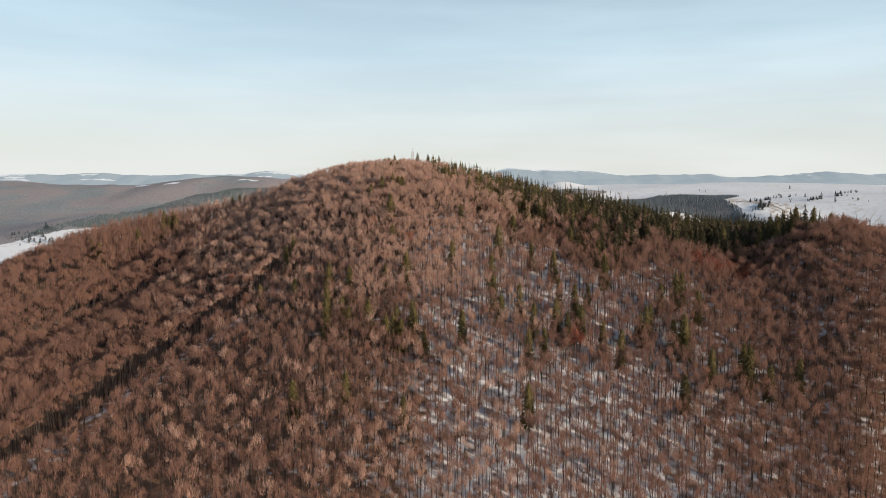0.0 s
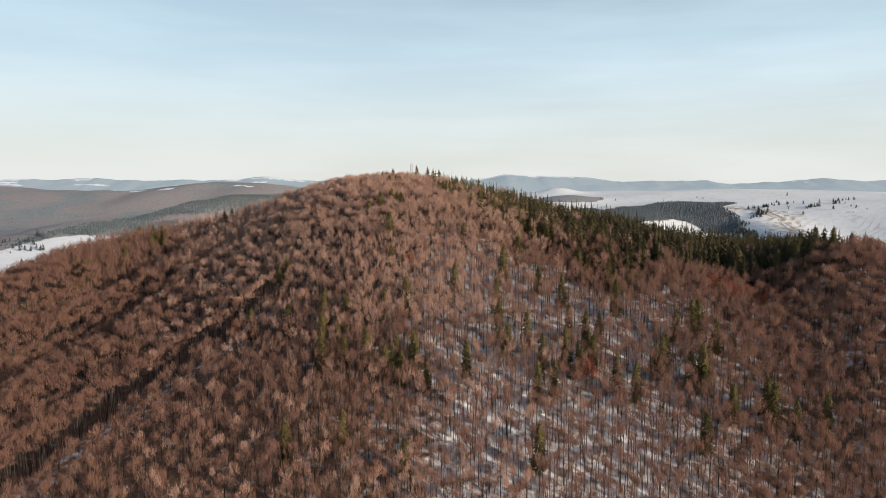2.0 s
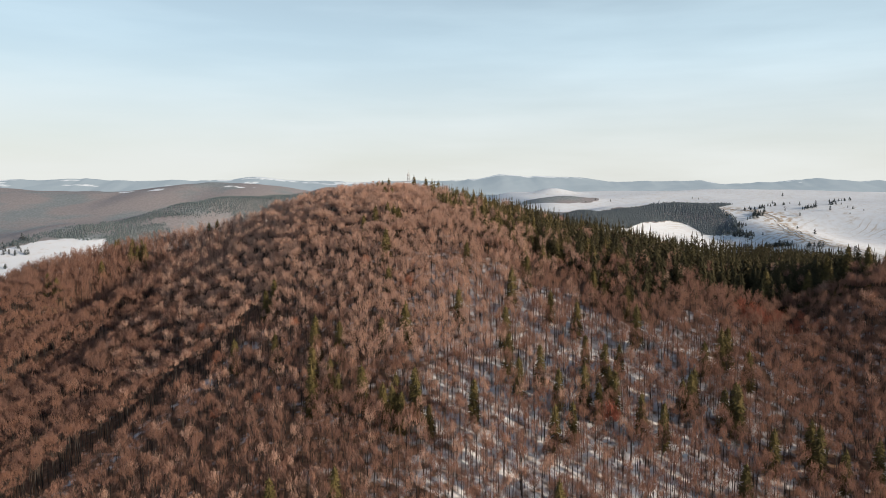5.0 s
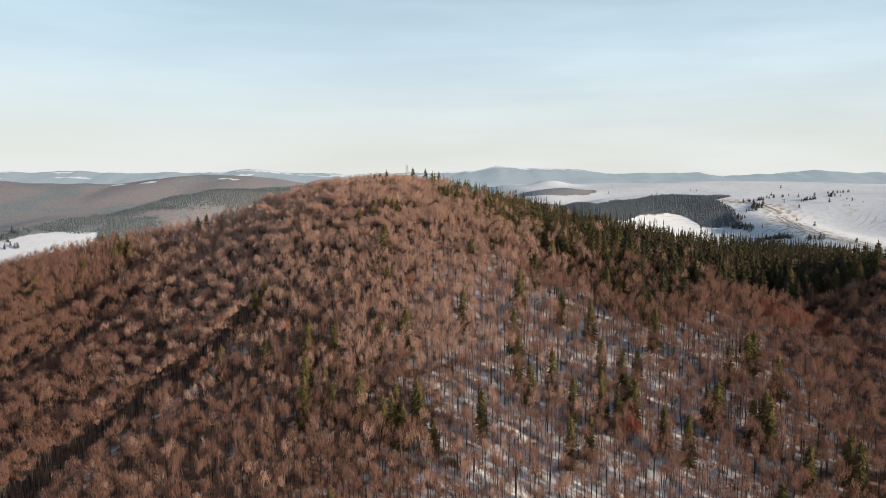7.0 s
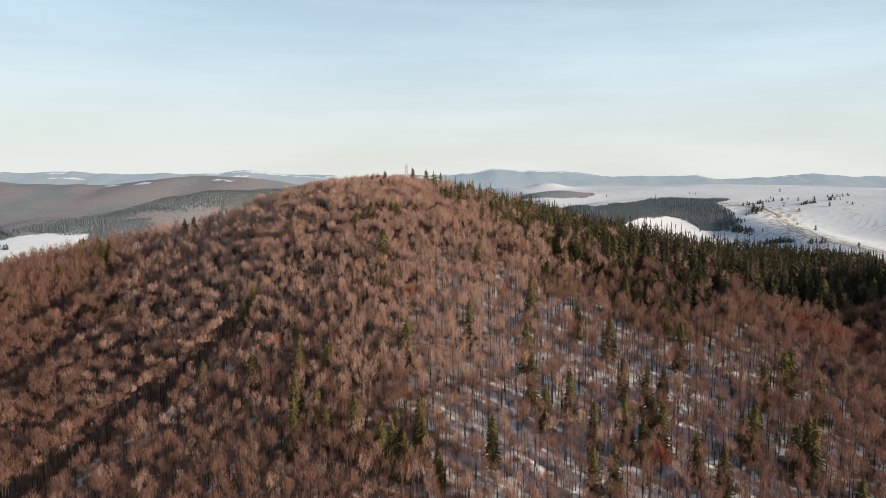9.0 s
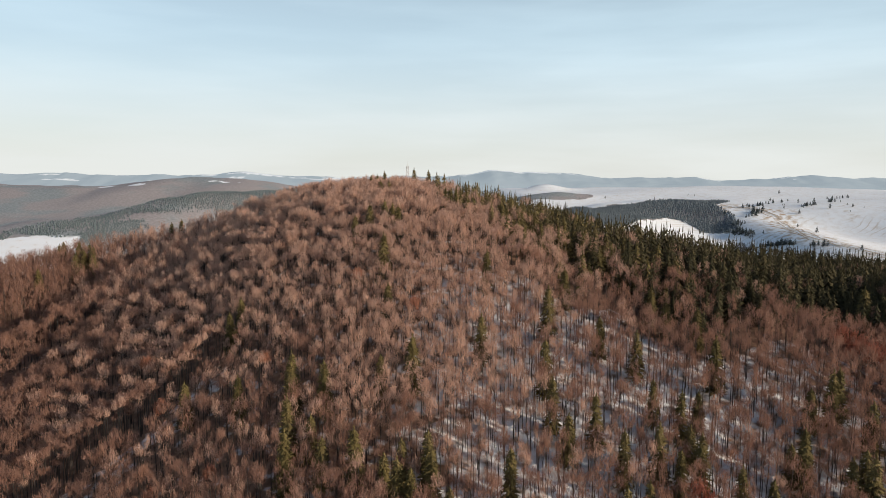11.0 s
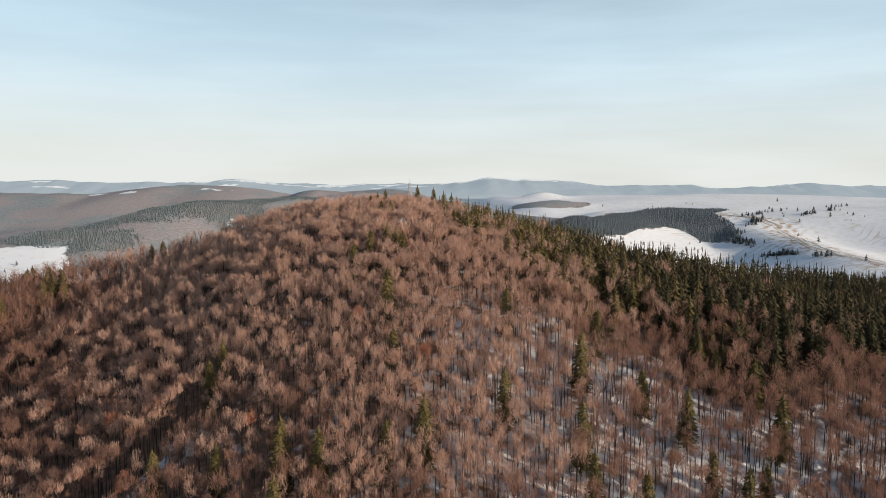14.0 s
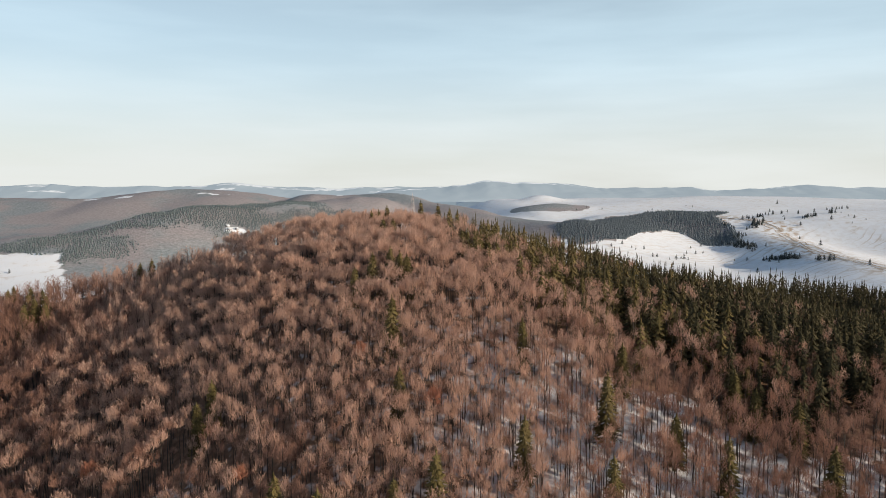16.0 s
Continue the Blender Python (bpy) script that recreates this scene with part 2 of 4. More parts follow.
def woods(x, y):
    """How far the land bears wood (0 to 1) beyond the hill; snow elsewhere."""
    x, y = np.asarray(x, float), np.asarray(y, float)
    rough_edge = 75 * speckle(x, y, 260, 1)

    def along(points, reach):
        best = 1e9 + 0 * x
        for (xa, ya), (xb, yb) in zip(points, points[1:]):
            dx, dy = xb - xa, yb - ya
            s = np.clip(((x - xa) * dx + (y - ya) * dy) / (dx * dx + dy * dy), 0, 1)
            best = np.minimum(best, np.hypot(x - xa - s * dx, y - ya - s * dy))
        return smooth(reach + 30, reach - 30, best + rough_edge)

    def grove(outline):
        """Inside the outline, with a ragged edge."""
        ox, oy = x + 0.35 * rough_edge, y + 0.6 * rough_edge
        inside = np.zeros(np.shape(x), bool)
        for (xa, ya), (xb, yb) in zip(outline, outline[1:] + outline[:1]):
            inside ^= ((ya > oy) != (yb > oy)) & (ox < (xb - xa) * (oy - ya) / (yb - ya + 1e-9) + xa)
        return inside.astype(float)

    w = along([(-2700, 3300), (-1488, 3150), (-1172, 3350), (-650, 3400)], 620)
    w = np.maximum(w, along([(-2700, 2900), (-1380, 2880), (-1000, 3000)], 530))
    w = np.maximum(w, along([(-2700, 2240), (-1010, 2260)], 370))
    w = np.maximum(w, along([(-1400, 1650), (-1330, 1780), (-1240, 1950)], 215))
    spur = np.maximum(along([(-250, 2850), (-474, 2595), (-791, 2295), (-960, 2140)], 330), along([(-760, 1650), (-520, 1850), (-250, 2250)], 420))
    w = np.maximum(w, spur * smooth(-25, 25, x + 893 + 0.69 * (y - 1945) + 0.6 * rough_edge))
    w = np.maximum(w, along([(-440, 3195), (-96, 3195), (100, 2900), (330, 2600), (400, 2520)], 230))
    w = np.maximum(w, grove(GROVE))
    w = np.maximum(w, along([(540, 3270), (720, 3270)], 62))
    # clearings
    for cx, cy, a, b in ((-548, 2212, 36, 26), (-1000, 3380, 70, 30), (-860, 3420, 36, 20), (-1330, 3330, 70, 25), (-1500, 3420, 90, 25), (-600, 3380, 40, 20), (-700, 2420, 26, 16)):
        w = w * smooth(0.7, 1.2, np.hypot((x - cx) / a, (y - cy) / b) + 0.35 * speckle(x, y, 60, 4, 2))
    return w


def mesh_from(name, verts, tris, mats, slots=None, attribute=None):
    """One mesh out of arrays of corners and triangles (or quads)."""
    me = bpy.data.meshes.new(name)
    nv, nf, k = len(verts), len(tris), tris.shape[1]
    me.vertices.add(nv)
    me.vertices.foreach_set("co", np.ascontiguousarray(verts, np.float32).ravel())
    me.loops.add(nf * k)
    me.loops.foreach_set("vertex_index", np.ascontiguousarray(tris, np.int32).ravel())
    me.polygons.add(nf)
    me.polygons.foreach_set("loop_start", np.arange(0, nf * k, k, dtype=np.int32))
    if slots is not None:
        me.polygons.foreach_set("material_index", np.ascontiguousarray(slots, np.int32))
    for m in mats:
        me.materials.append(m)
    if attribute is not None:
        me.attributes.new(attribute[0], "FLOAT", "POINT").data.foreach_set("value", attribute[1].astype(np.float32))
    me.update(calc_edges=True)
    return me


# ---------------------------------------------------------------- the ride cut through the beeches, the spruce belt
RIDE = [(-182, 235), (-175, 263), (-168, 280), (-161, 296), (-156, 311), (-146, 333), (-132, 358), (-114, 381), (-99, 402)]


def off_ride(x, y):
    best = 1e9 + 0 * x
    for (xa, ya), (xb, yb) in zip(RIDE, RIDE[1:]):
        dx, dy = xb - xa, yb - ya
        s = np.clip(((x - xa) * dx + (y - ya) * dy) / (dx * dx + dy * dy), 0, 1)
        best = np.minimum(best, np.hypot(x - xa - s * dx, y - ya - s * dy))
    return best


def belt(x, y):
    """The spruce wood along the east shoulder: positive inside."""
    edge = np.interp(x, [-20, -4, 10, 21, 37, 60, 77, 92, 109, 126, 145, 180, 330], [575, 498, 470, 459, 434, 413, 399, 394, 396, 402, 400, 402, 402])
    return y - edge + 7 * waves(x, y, 60, 2)


# ---------------------------------------------------------------- ground: one sheet to the horizon
def spread(fine_lo, fine_hi, step, lo, hi, growth):
    a, out_lo, out_hi, s = np.arange(fine_lo, fine_hi + 0.1, step), [], [], step
    v = fine_hi
    while v < hi:
        s = min(s * growth, 34 if growth < 1.1 else 52)
        v += s
        out_hi.append(v)
    v, s = fine_lo, step
    while v > lo:
        s = min(s * growth, 34 if growth < 1.1 else 52)
        v -= s
        out_lo.append(v)
    return np.concatenate([out_lo[::-1], a, out_hi])


gx, gy = spread(-400, 420, 5.0, -4000, 4000, 1.05), spread(120, 760, 5.0, -1500, 4880, 1.12)
X, Y = np.meshgrid(gx, gy)
Z = ground(X, Y)
nx, ny = len(gx), len(gy)
idx = np.arange(nx * ny).reshape(ny, nx)
quads = np.stack([idx[:-1, :-1], idx[:-1, 1:], idx[1:, 1:], idx[1:, :-1]], -1).reshape(-1, 4)

SNOW, n, l, bsdf = material("snow_and_forest_floor", 0.85, 0.2)
geo = n.new("ShaderNodeNewGeometry")
pos = geo.outputs["Position"]
snow = noise_ramp(n, l, pos, 0.02, [(0.68, 0.735, 0.80), (0.76, 0.80, 0.86)], 4.0)
grass = noise_ramp(n, l, pos, 0.035, [(0.78, 0.81, 0.85), (0.77, 0.78, 0.80), (0.46, 0.38, 0.29)], 6.0, 0.45, 0.78)
tufts = noise_ramp(n, l, pos, 0.16, [(1, 1, 1), (1, 1, 1), (0.55, 0.47, 0.38)], 5.0, 0.5, 0.80)
plain = mixed(n, l, mixed(n, l, snow, grass, 0.6), tufts, 0.8, "MULTIPLY")
banks = n.new("ShaderNodeTexWave")
banks.inputs["Scale"].default_value, banks.inputs["Distortion"].default_value = 0.011, 9.0
banks.inputs["Detail"].default_value, banks.inputs["Detail Scale"].default_value = 4.0, 0.6
terraces = n.new("ShaderNodeMapping")
terraces.inputs["Rotation"].default_value = (0.0, 0.0, radians(62))
l.new(pos, terraces.inputs["Vector"])
l.new(terraces.outputs["Vector"], banks.inputs["Vector"])
lines = n.new("ShaderNodeMapRange")
lines.inputs["From Min"].default_value, lines.inputs["From Max"].default_value = 0.86, 0.99
lines.inputs["To Max"].default_value = 0.55
worn = n.new("ShaderNodeMath")
worn.operation = "MULTIPLY"
l.new(banks.outputs["Fac"], lines.inputs["Value"])
l.new(lines.outputs["Result"], worn.inputs[0])
l.new(noise_ramp(n, l, pos, 0.006, [(0, 0, 0), (1, 1, 1)], 4.0, 0.50, 0.68), worn.inputs[1])
verge = n.new("ShaderNodeAttribute")
verge.attribute_name = "verge"
grazed = n.new("ShaderNodeMapRange")
grazed.inputs["From Max"].default_value = 0.12
l.new(verge.outputs["Fac"], grazed.inputs["Value"])
banked = n.new("ShaderNodeMath")
banked.operation = "MULTIPLY"
l.new(worn.outputs["Value"], banked.inputs[0])
l.new(grazed.outputs["Result"], banked.inputs[1])
plain = mixed(n, l, plain, (0.45, 0.38, 0.31), banked.outputs["Value"])
stubble = n.new("ShaderNodeMath")
stubble.operation = "MULTIPLY"
l.new(verge.outputs["Fac"], stubble.inputs[0])
l.new(noise_ramp(n, l, pos, 0.05, [(0, 0, 0), (1, 1, 1)], 6.0, 0.46, 0.62), stubble.inputs[1])
plain = mixed(n, l, plain, (0.40, 0.31, 0.22), stubble.outputs["Value"])
brown = noise_ramp(n, l, pos, 0.5, [(0.125, 0.072, 0.047), (0.20, 0.118, 0.078), (0.29, 0.176, 0.120)], 5.0)
drift = n.new("ShaderNodeTexNoise")
drift.inputs["Scale"].default_value, drift.inputs["Detail"].default_value = 0.23, 5.0
l.new(pos, drift.inputs["Vector"])
share = n.new("ShaderNodeAttribute")
share.attribute_name = "snow"
lying = n.new("ShaderNodeMath")
lying.operation = "ADD"
l.new(drift.outputs["Fac"], lying.inputs[0])
l.new(share.outputs["Fac"], lying.inputs[1])
patch = n.new("ShaderNodeMapRange")
patch.inputs["From Min"].default_value, patch.inputs["From Max"].default_value = 0.88, 1.12
l.new(lying.outputs["Value"], patch.inputs["Value"])
litter = mixed(n, l, brown, (0.80, 0.80, 0.82), patch.outputs["Result"])
# far woods: both colours paled and blued, standing in for aerial haze
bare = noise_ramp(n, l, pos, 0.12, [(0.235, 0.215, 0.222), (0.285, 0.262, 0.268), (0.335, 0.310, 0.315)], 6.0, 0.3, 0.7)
haze_grey = noise_ramp(n, l, pos, 0.12, [(0.165, 0.19, 0.205), (0.225, 0.25, 0.265), (0.29, 0.315, 0.33)], 6.0, 0.3, 0.7)
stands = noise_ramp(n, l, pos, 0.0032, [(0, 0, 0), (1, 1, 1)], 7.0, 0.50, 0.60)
under = mixed(n, l, bare, haze_grey, stands)
cover = n.new("ShaderNodeAttribute")
cover.attribute_name = "wood"
near = n.new("ShaderNodeAttribute")
near.attribute_name = "near"
ragged = n.new("ShaderNodeTexNoise")
ragged.inputs["Scale"].default_value, ragged.inputs["Detail"].default_value = 0.025, 6.0
l.new(pos, ragged.inputs["Vector"])
edge = n.new("ShaderNodeMath")
edge.operation = "ADD"
l.new(cover.outputs["Fac"], edge.inputs[0])
l.new(ragged.outputs["Fac"], edge.inputs[1])
crisp = n.new("ShaderNodeMapRange")
crisp.inputs["From Min"].default_value, crisp.inputs["From Max"].default_value = 0.92, 1.06
l.new(edge.outputs["Value"], crisp.inputs["Value"])
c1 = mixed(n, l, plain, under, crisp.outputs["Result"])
l.new(mixed(n, l, c1, litter, near.outputs["Fac"]), bsdf.inputs["Base Color"])
bump = n.new("ShaderNodeBump")
bump.inputs["Strength"].default_value, bump.inputs["Distance"].default_value = 0.5, 0.4
canopy = n.new("ShaderNodeBump")
canopy.inputs["Strength"].default_value = 0.9
tops = n.new("ShaderNodeTexNoise")
tops.inputs["Scale"].default_value, tops.inputs["Detail"].default_value = 0.15, 5.0
l.new(pos, tops.inputs["Vector"])
l.new(tops.outputs["Fac"], canopy.inputs["Height"])
tall = n.new("ShaderNodeMath")
tall.operation = "MULTIPLY"
tall.inputs[1].default_value = 1.7
l.new(crisp.outputs["Result"], tall.inputs[0])
l.new(tall.outputs["Value"], canopy.inputs["Distance"])
l.new(canopy.outputs["Normal"], bump.inputs["Normal"])
lumps = n.new("ShaderNodeTexNoise")
lumps.inputs["Scale"].default_value, lumps.inputs["Detail"].default_value = 0.5, 6.0
l.new(pos, lumps.inputs["Vector"])
l.new(lumps.outputs["Fac"], bump.inputs["Height"])
l.new(bump.outputs["Normal"], bsdf.inputs["Normal"])

me = mesh_from("ground", np.stack([X, Y, Z], -1).reshape(-1, 3), quads, [SNOW], attribute=("wood", woods(X, Y).ravel()))
me.attributes.new("near", "FLOAT", "POINT").data.foreach_set("value", (1 - smooth(780, 1000, np.hypot(X - 0, Y - 480))).ravel().astype(np.float32))
me.polygons.foreach_set("use_smooth", np.ones(len(quads), bool))
floor_snow = 0.24 + 0.08 * smooth(-130, -50, X) + 0.25 * smooth(-50, 20, X) * smooth(485, 410, Y) * (1 - 0.8 * smooth(70, 170, X)) + 0.15 * smooth(10, 5, off_ride(X, Y)) - 0.6 * smooth(-6, 6, belt(X, Y)) * (X > -20)
me.attributes.new("snow", "FLOAT", "POINT").data.foreach_set("value", floor_snow.ravel().astype(np.float32))
TRACK = [(1106, 2867), (1157, 2786), (1258, 2719), (1300, 2600), (1184, 2283), (1133, 2079), (1125, 1941), (1123, 1790), (1130, 1600)]
aside = 1e9 + 0 * X
for (xa, ya), (xb, yb) in zip(TRACK, TRACK[1:]):
    dx, dy = xb - xa, yb - ya
    on = np.clip(((X - xa) * dx + (Y - ya) * dy) / (dx * dx + dy * dy), 0, 1)
    aside = np.minimum(aside, np.hypot(X - xa - on * dx, Y - ya - on * dy))
verge_share = smooth(95, 20, aside + 30 * speckle(X, Y, 130, 8, 2)) * 0.85 + 0.12 * smooth(300, 700, X)
me.attributes.new("verge", "FLOAT", "POINT").data.foreach_set("value", verge_share.ravel().astype(np.float32))
tagged(new("ground", me), "snow-covered hill and valleys with leaf litter under the trees", "ground", kind="structure")


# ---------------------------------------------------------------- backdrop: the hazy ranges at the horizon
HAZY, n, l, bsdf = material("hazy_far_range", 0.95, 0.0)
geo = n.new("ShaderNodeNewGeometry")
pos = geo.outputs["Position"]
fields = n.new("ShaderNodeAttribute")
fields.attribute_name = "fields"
# aerial haze painted on: bluish wood and field colours plus a faint glow
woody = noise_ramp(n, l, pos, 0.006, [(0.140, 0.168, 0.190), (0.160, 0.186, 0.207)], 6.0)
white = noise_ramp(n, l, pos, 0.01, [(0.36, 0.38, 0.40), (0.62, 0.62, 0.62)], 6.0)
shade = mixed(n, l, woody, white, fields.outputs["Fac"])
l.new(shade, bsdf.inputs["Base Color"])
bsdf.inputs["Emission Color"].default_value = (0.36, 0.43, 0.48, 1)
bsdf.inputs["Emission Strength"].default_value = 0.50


def far_range(name, crest, near_edge, depth, seed, label, bare=0.0, foot=175.0):
    """A range as a strip of land: it rises from its foot to the crest line and falls behind it."""
    xs = np.arange(crest[0][0], crest[-1][0], 9.0)
    top = np.interp(xs, [c[0] for c in crest], [c[1] for c in crest]) + 11 * speckle(xs, 0 * xs, 240, seed)
    s = np.linspace(0, 1.25, 40)
    gx2, gs = np.meshgrid(xs, s)
    yy = near_edge + depth * gs + 25 * speckle(gx2, gs * 400, 300, seed + 1)
    prof = np.where(gs < 1, gs ** 0.8, 1 - (gs - 1) * 2.2)
    zz = foot + (top[None] - foot) * prof + 5 * speckle(gx2, gs * 500, 210, seed + 2) * np.sin(np.clip(gs, 0, 1) * 3.1416)
    snowy = smooth(0.62, 0.70, 0.80 * speckle(gx2 * 0.35, gs * 900, 60, seed + 3, 5) + 0.42 * smooth(0.70, 1.0, gs) + 0.30 * speckle(gx2, 0 * gs, 900, seed + 5, 1) + 0.5 * np.exp(-((gx2 + 2231) / 190) ** 2) - bare * smooth(0.97, 0.88, gs) * smooth(0.12, 0.25, gs) - 0.45 * smooth(0.75, 0.5, gs))
    i2 = np.arange(gx2.size).reshape(gx2.shape)
    q = np.stack([i2[:-1, :-1], i2[:-1, 1:], i2[1:, 1:], i2[1:, :-1]], -1).reshape(-1, 4)
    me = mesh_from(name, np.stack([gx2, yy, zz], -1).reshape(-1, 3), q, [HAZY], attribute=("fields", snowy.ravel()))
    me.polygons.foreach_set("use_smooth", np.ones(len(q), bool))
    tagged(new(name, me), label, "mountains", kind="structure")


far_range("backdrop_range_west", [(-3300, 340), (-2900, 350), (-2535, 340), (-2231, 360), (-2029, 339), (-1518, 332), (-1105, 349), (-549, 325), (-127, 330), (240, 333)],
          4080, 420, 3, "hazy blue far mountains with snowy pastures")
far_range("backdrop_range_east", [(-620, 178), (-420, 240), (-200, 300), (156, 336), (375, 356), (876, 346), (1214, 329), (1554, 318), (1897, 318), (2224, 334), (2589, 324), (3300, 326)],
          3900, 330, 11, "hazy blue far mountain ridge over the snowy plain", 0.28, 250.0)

# ---------------------------------------------------------------- trees: shapes
def tube(points, radii, sides):
    """A tapered tube along points; the last ring shrinks to its radius. Corners and triangles."""
    v, f = [], []
    for (x, y, z), r in zip(points, radii):
        for k in range(sides):
            a = 6.2832 * k / sides
            v.append((x + r * math.cos(a), y + r * math.sin(a), z))
    for i in range(len(points) - 1):
        for k in range(sides):
            a, b = i * sides + k, i * sides + (k + 1) % sides
            f += [(a, b, b + sides), (a, b + sides, a + sides)]
    return np.array(v), np.array(f)


def joined(parts):
    vs, fs, at = [], [], 0
    for v, f in parts:
        vs.append(v)
        fs.append(f + at)
        at += len(v)
    return np.concatenate(vs), np.concatenate(fs)


def slivers(start, way, length, width, rng):
    """Thin triangles from start along way: twigs and sprays."""
    k = len(start)
    side = np.cross(way, rng.normal(size=(k, 3)))
    side /= np.linalg.norm(side, axis=1)[:, None] + 1e-9
    side *= (width / 2)[:, None]
    v = np.stack([start - side, start + side, start + way * length[:, None]], 1).reshape(-1, 3)
    return v, np.arange(3 * k).reshape(-1, 3)


def beech_shape(seed, h, w, twigs, thick, heads=7, fork=0.52, deep=0.42, lean=0.25, low=-0.25, wild=0.2, apart=False):
    """Bare beech: a trunk, limbs that climb to a few heads, and long fine twigs that fan from the fork to a ragged dome."""
    rng = np.random.default_rng(seed)
    bend = rng.normal(0, lean, 2)
    axis = lambda z: np.array([bend[0] * (z / h) ** 2 * 3, bend[1] * (z / h) ** 2 * 3, z])
    wood = [tube([axis(z) for z in (-1.2, 0.35 * h, 0.62 * h, 0.84 * h)], (0.17, 0.14, 0.10, 0.03), 4)]
    rise = deep * w
    mid = axis(h - rise)
    half = np.array([w / 2, w / 2, rise])
    aims = []
    for k in range(heads):
        a, e = k * 2.4 + rng.uniform(-0.35, 0.35), math.asin(rng.uniform(low, 0.95))
        aims.append((math.cos(a) * math.cos(e), math.sin(a) * math.cos(e), math.sin(e)))
        tip = mid + np.array(aims[-1]) * half * 0.6
        foot = axis(min(h * rng.uniform(fork - 0.05, fork + 0.16), tip[2] - 0.8))
        wood.append(tube([foot, tip], (0.075, 0.015), 3))
    aims = np.array(aims)
    d = aims[rng.integers(0, heads, twigs)] + rng.normal(0, 0.30, (twigs, 3))
    d /= np.linalg.norm(d, axis=1)[:, None]
    d[:, 2] = np.where(d[:, 2] < low, -d[:, 2], d[:, 2])
    tips = mid + d * half * rng.uniform(0.45, 1.06, twigs)[:, None]
    root = np.stack([mid[0] + 0.25 * (tips[:, 0] - mid[0]), mid[1] + 0.25 * (tips[:, 1] - mid[1]), np.full(twigs, mid[2] - 0.62 * rise)], 1)
    way = tips - root
    reach = np.linalg.norm(way, axis=1)
    way /= reach[:, None]
    way += rng.normal(0, wild, (twigs, 3))
    q = np.minimum(reach * rng.uniform(0.32, 0.62, twigs), rng.uniform(1.0, 2.0, twigs))
    width = rng.uniform(0.7, 1.3, twigs) * thick
    k = twigs // 3
    crown = joined([slivers(tips[:k], -way[:k], q[:k], width[:k] * 0.8, rng), slivers(tips[k:] - way[k:] * q[k:, None], way[k:], q[k:], width[k:], rng)])
    return (wood, crown) if apart else (joined(wood), crown)


def spruce_shape(seed, h, w, whorls, per, sprays):
    """Spruce: trunk, and whorls of drooping boughs that shorten to the top."""
    rng = np.random.default_rng(seed)
    wood = tube([(0, 0, -1.2), (0, 0, h * 0.5), (0, 0, h * 0.95)], (0.22, 0.13, 0.03), 4)
    vs, fs, at = [], [], 0
    for i in range(whorls):
        s = i / (whorls - 1)
        z = h * (0.14 + 0.84 * s)
        reach = w / 2 * (1 - s) ** 0.58 * (1.0 if s > 0.12 else 0.8) + 0.35
        for k in range(per):
            a = 6.2832 * (k + 0.5 * (i % 2)) / per + rng.uniform(-0.35, 0.35)
            z = h * (0.14 + 0.84 * s) + rng.uniform(-0.45, 0.45) * h * 0.84 / whorls
            q = reach * rng.uniform(0.55, 1.15)
            drop = q * rng.uniform(0.12, 0.42)
            wide = 0.17 * q + 0.14
            c, sn = math.cos(a), math.sin(a)
            up = h * 0.84 / whorls * 0.9
            tip = (q * c, q * sn, z - drop)
            m = 0.55 * q
            left = (m * c - wide * sn, m * sn + wide * c, z - drop * 0.45 - 0.25)
            right = (m * c + wide * sn, m * sn - wide * c, z - drop * 0.45 - 0.25)
            top = (0.04 * c, 0.04 * sn, z + up * (0.35 + 0.45 * s))
            keel = (m * c, m * sn, z - drop * 0.2 + 0.12)
            vs += [top, left, tip, right, keel]
            fs += [(at, at + 1, at + 4), (at + 1, at + 2, at + 4), (at, at + 4, at + 3), (at + 4, at + 2, at + 3)]
            at += 5
    crown = [(np.array(vs), np.array(fs))]
    if sprays:
        s = rng.uniform(0, 0.97, sprays) ** 1.2
        a = rng.uniform(0, 6.2832, sprays)
        q = (w / 2 * (1 - s) ** 0.66 + 0.1) * rng.uniform(0.5, 1.0, sprays)
        p = np.stack([q * np.cos(a), q * np.sin(a), h * (0.14 + 0.84 * s) - q * 0.35], 1)
        way = np.stack([np.cos(a), np.sin(a), rng.uniform(-0.7, 0.3, sprays)], 1) + rng.normal(0, 0.3, (sprays, 3))
        way /= np.linalg.norm(way, axis=1)[:, None]
        crown.append(slivers(p, way, rng.uniform(0.5, 1.1, sprays) * (0.3 + w / 8), rng.uniform(0.2, 0.45, sprays), rng))
    return wood, joined(crown)


def stand(shapes, xs, ys, zs, pick, turn, size, slot_count=2):
    """Many trees of a few shapes in one mesh: corners, triangles, material slots."""
    V, F, S, at = [], [], [], 0
    for k, shape in enumerate(shapes):
        sel = np.nonzero(pick == k)[0]
        if not len(sel):
            continue
        c, s = np.cos(turn[sel])[:, None], np.sin(turn[sel])[:, None]
        for slot, (v, f) in enumerate(shape):
            sz = size[sel][:, None]
            vx = (v[None, :, 0] * c - v[None, :, 1] * s) * sz + xs[sel][:, None]
            vy = (v[None, :, 0] * s + v[None, :, 1] * c) * sz + ys[sel][:, None]
            vz = v[None, :, 2] * sz + zs[sel][:, None]
            V.append(np.stack([vx, vy, vz], -1).reshape(-1, 3).astype(np.float32))
            F.append((f[None] + (np.arange(len(sel)) * len(v))[:, None, None] + at).reshape(-1, 3).astype(np.int32))
            S.append(np.full(len(sel) * len(f), slot, np.int32))
            at += len(sel) * len(v)
    return np.concatenate(V), np.concatenate(F), np.concatenate(S)


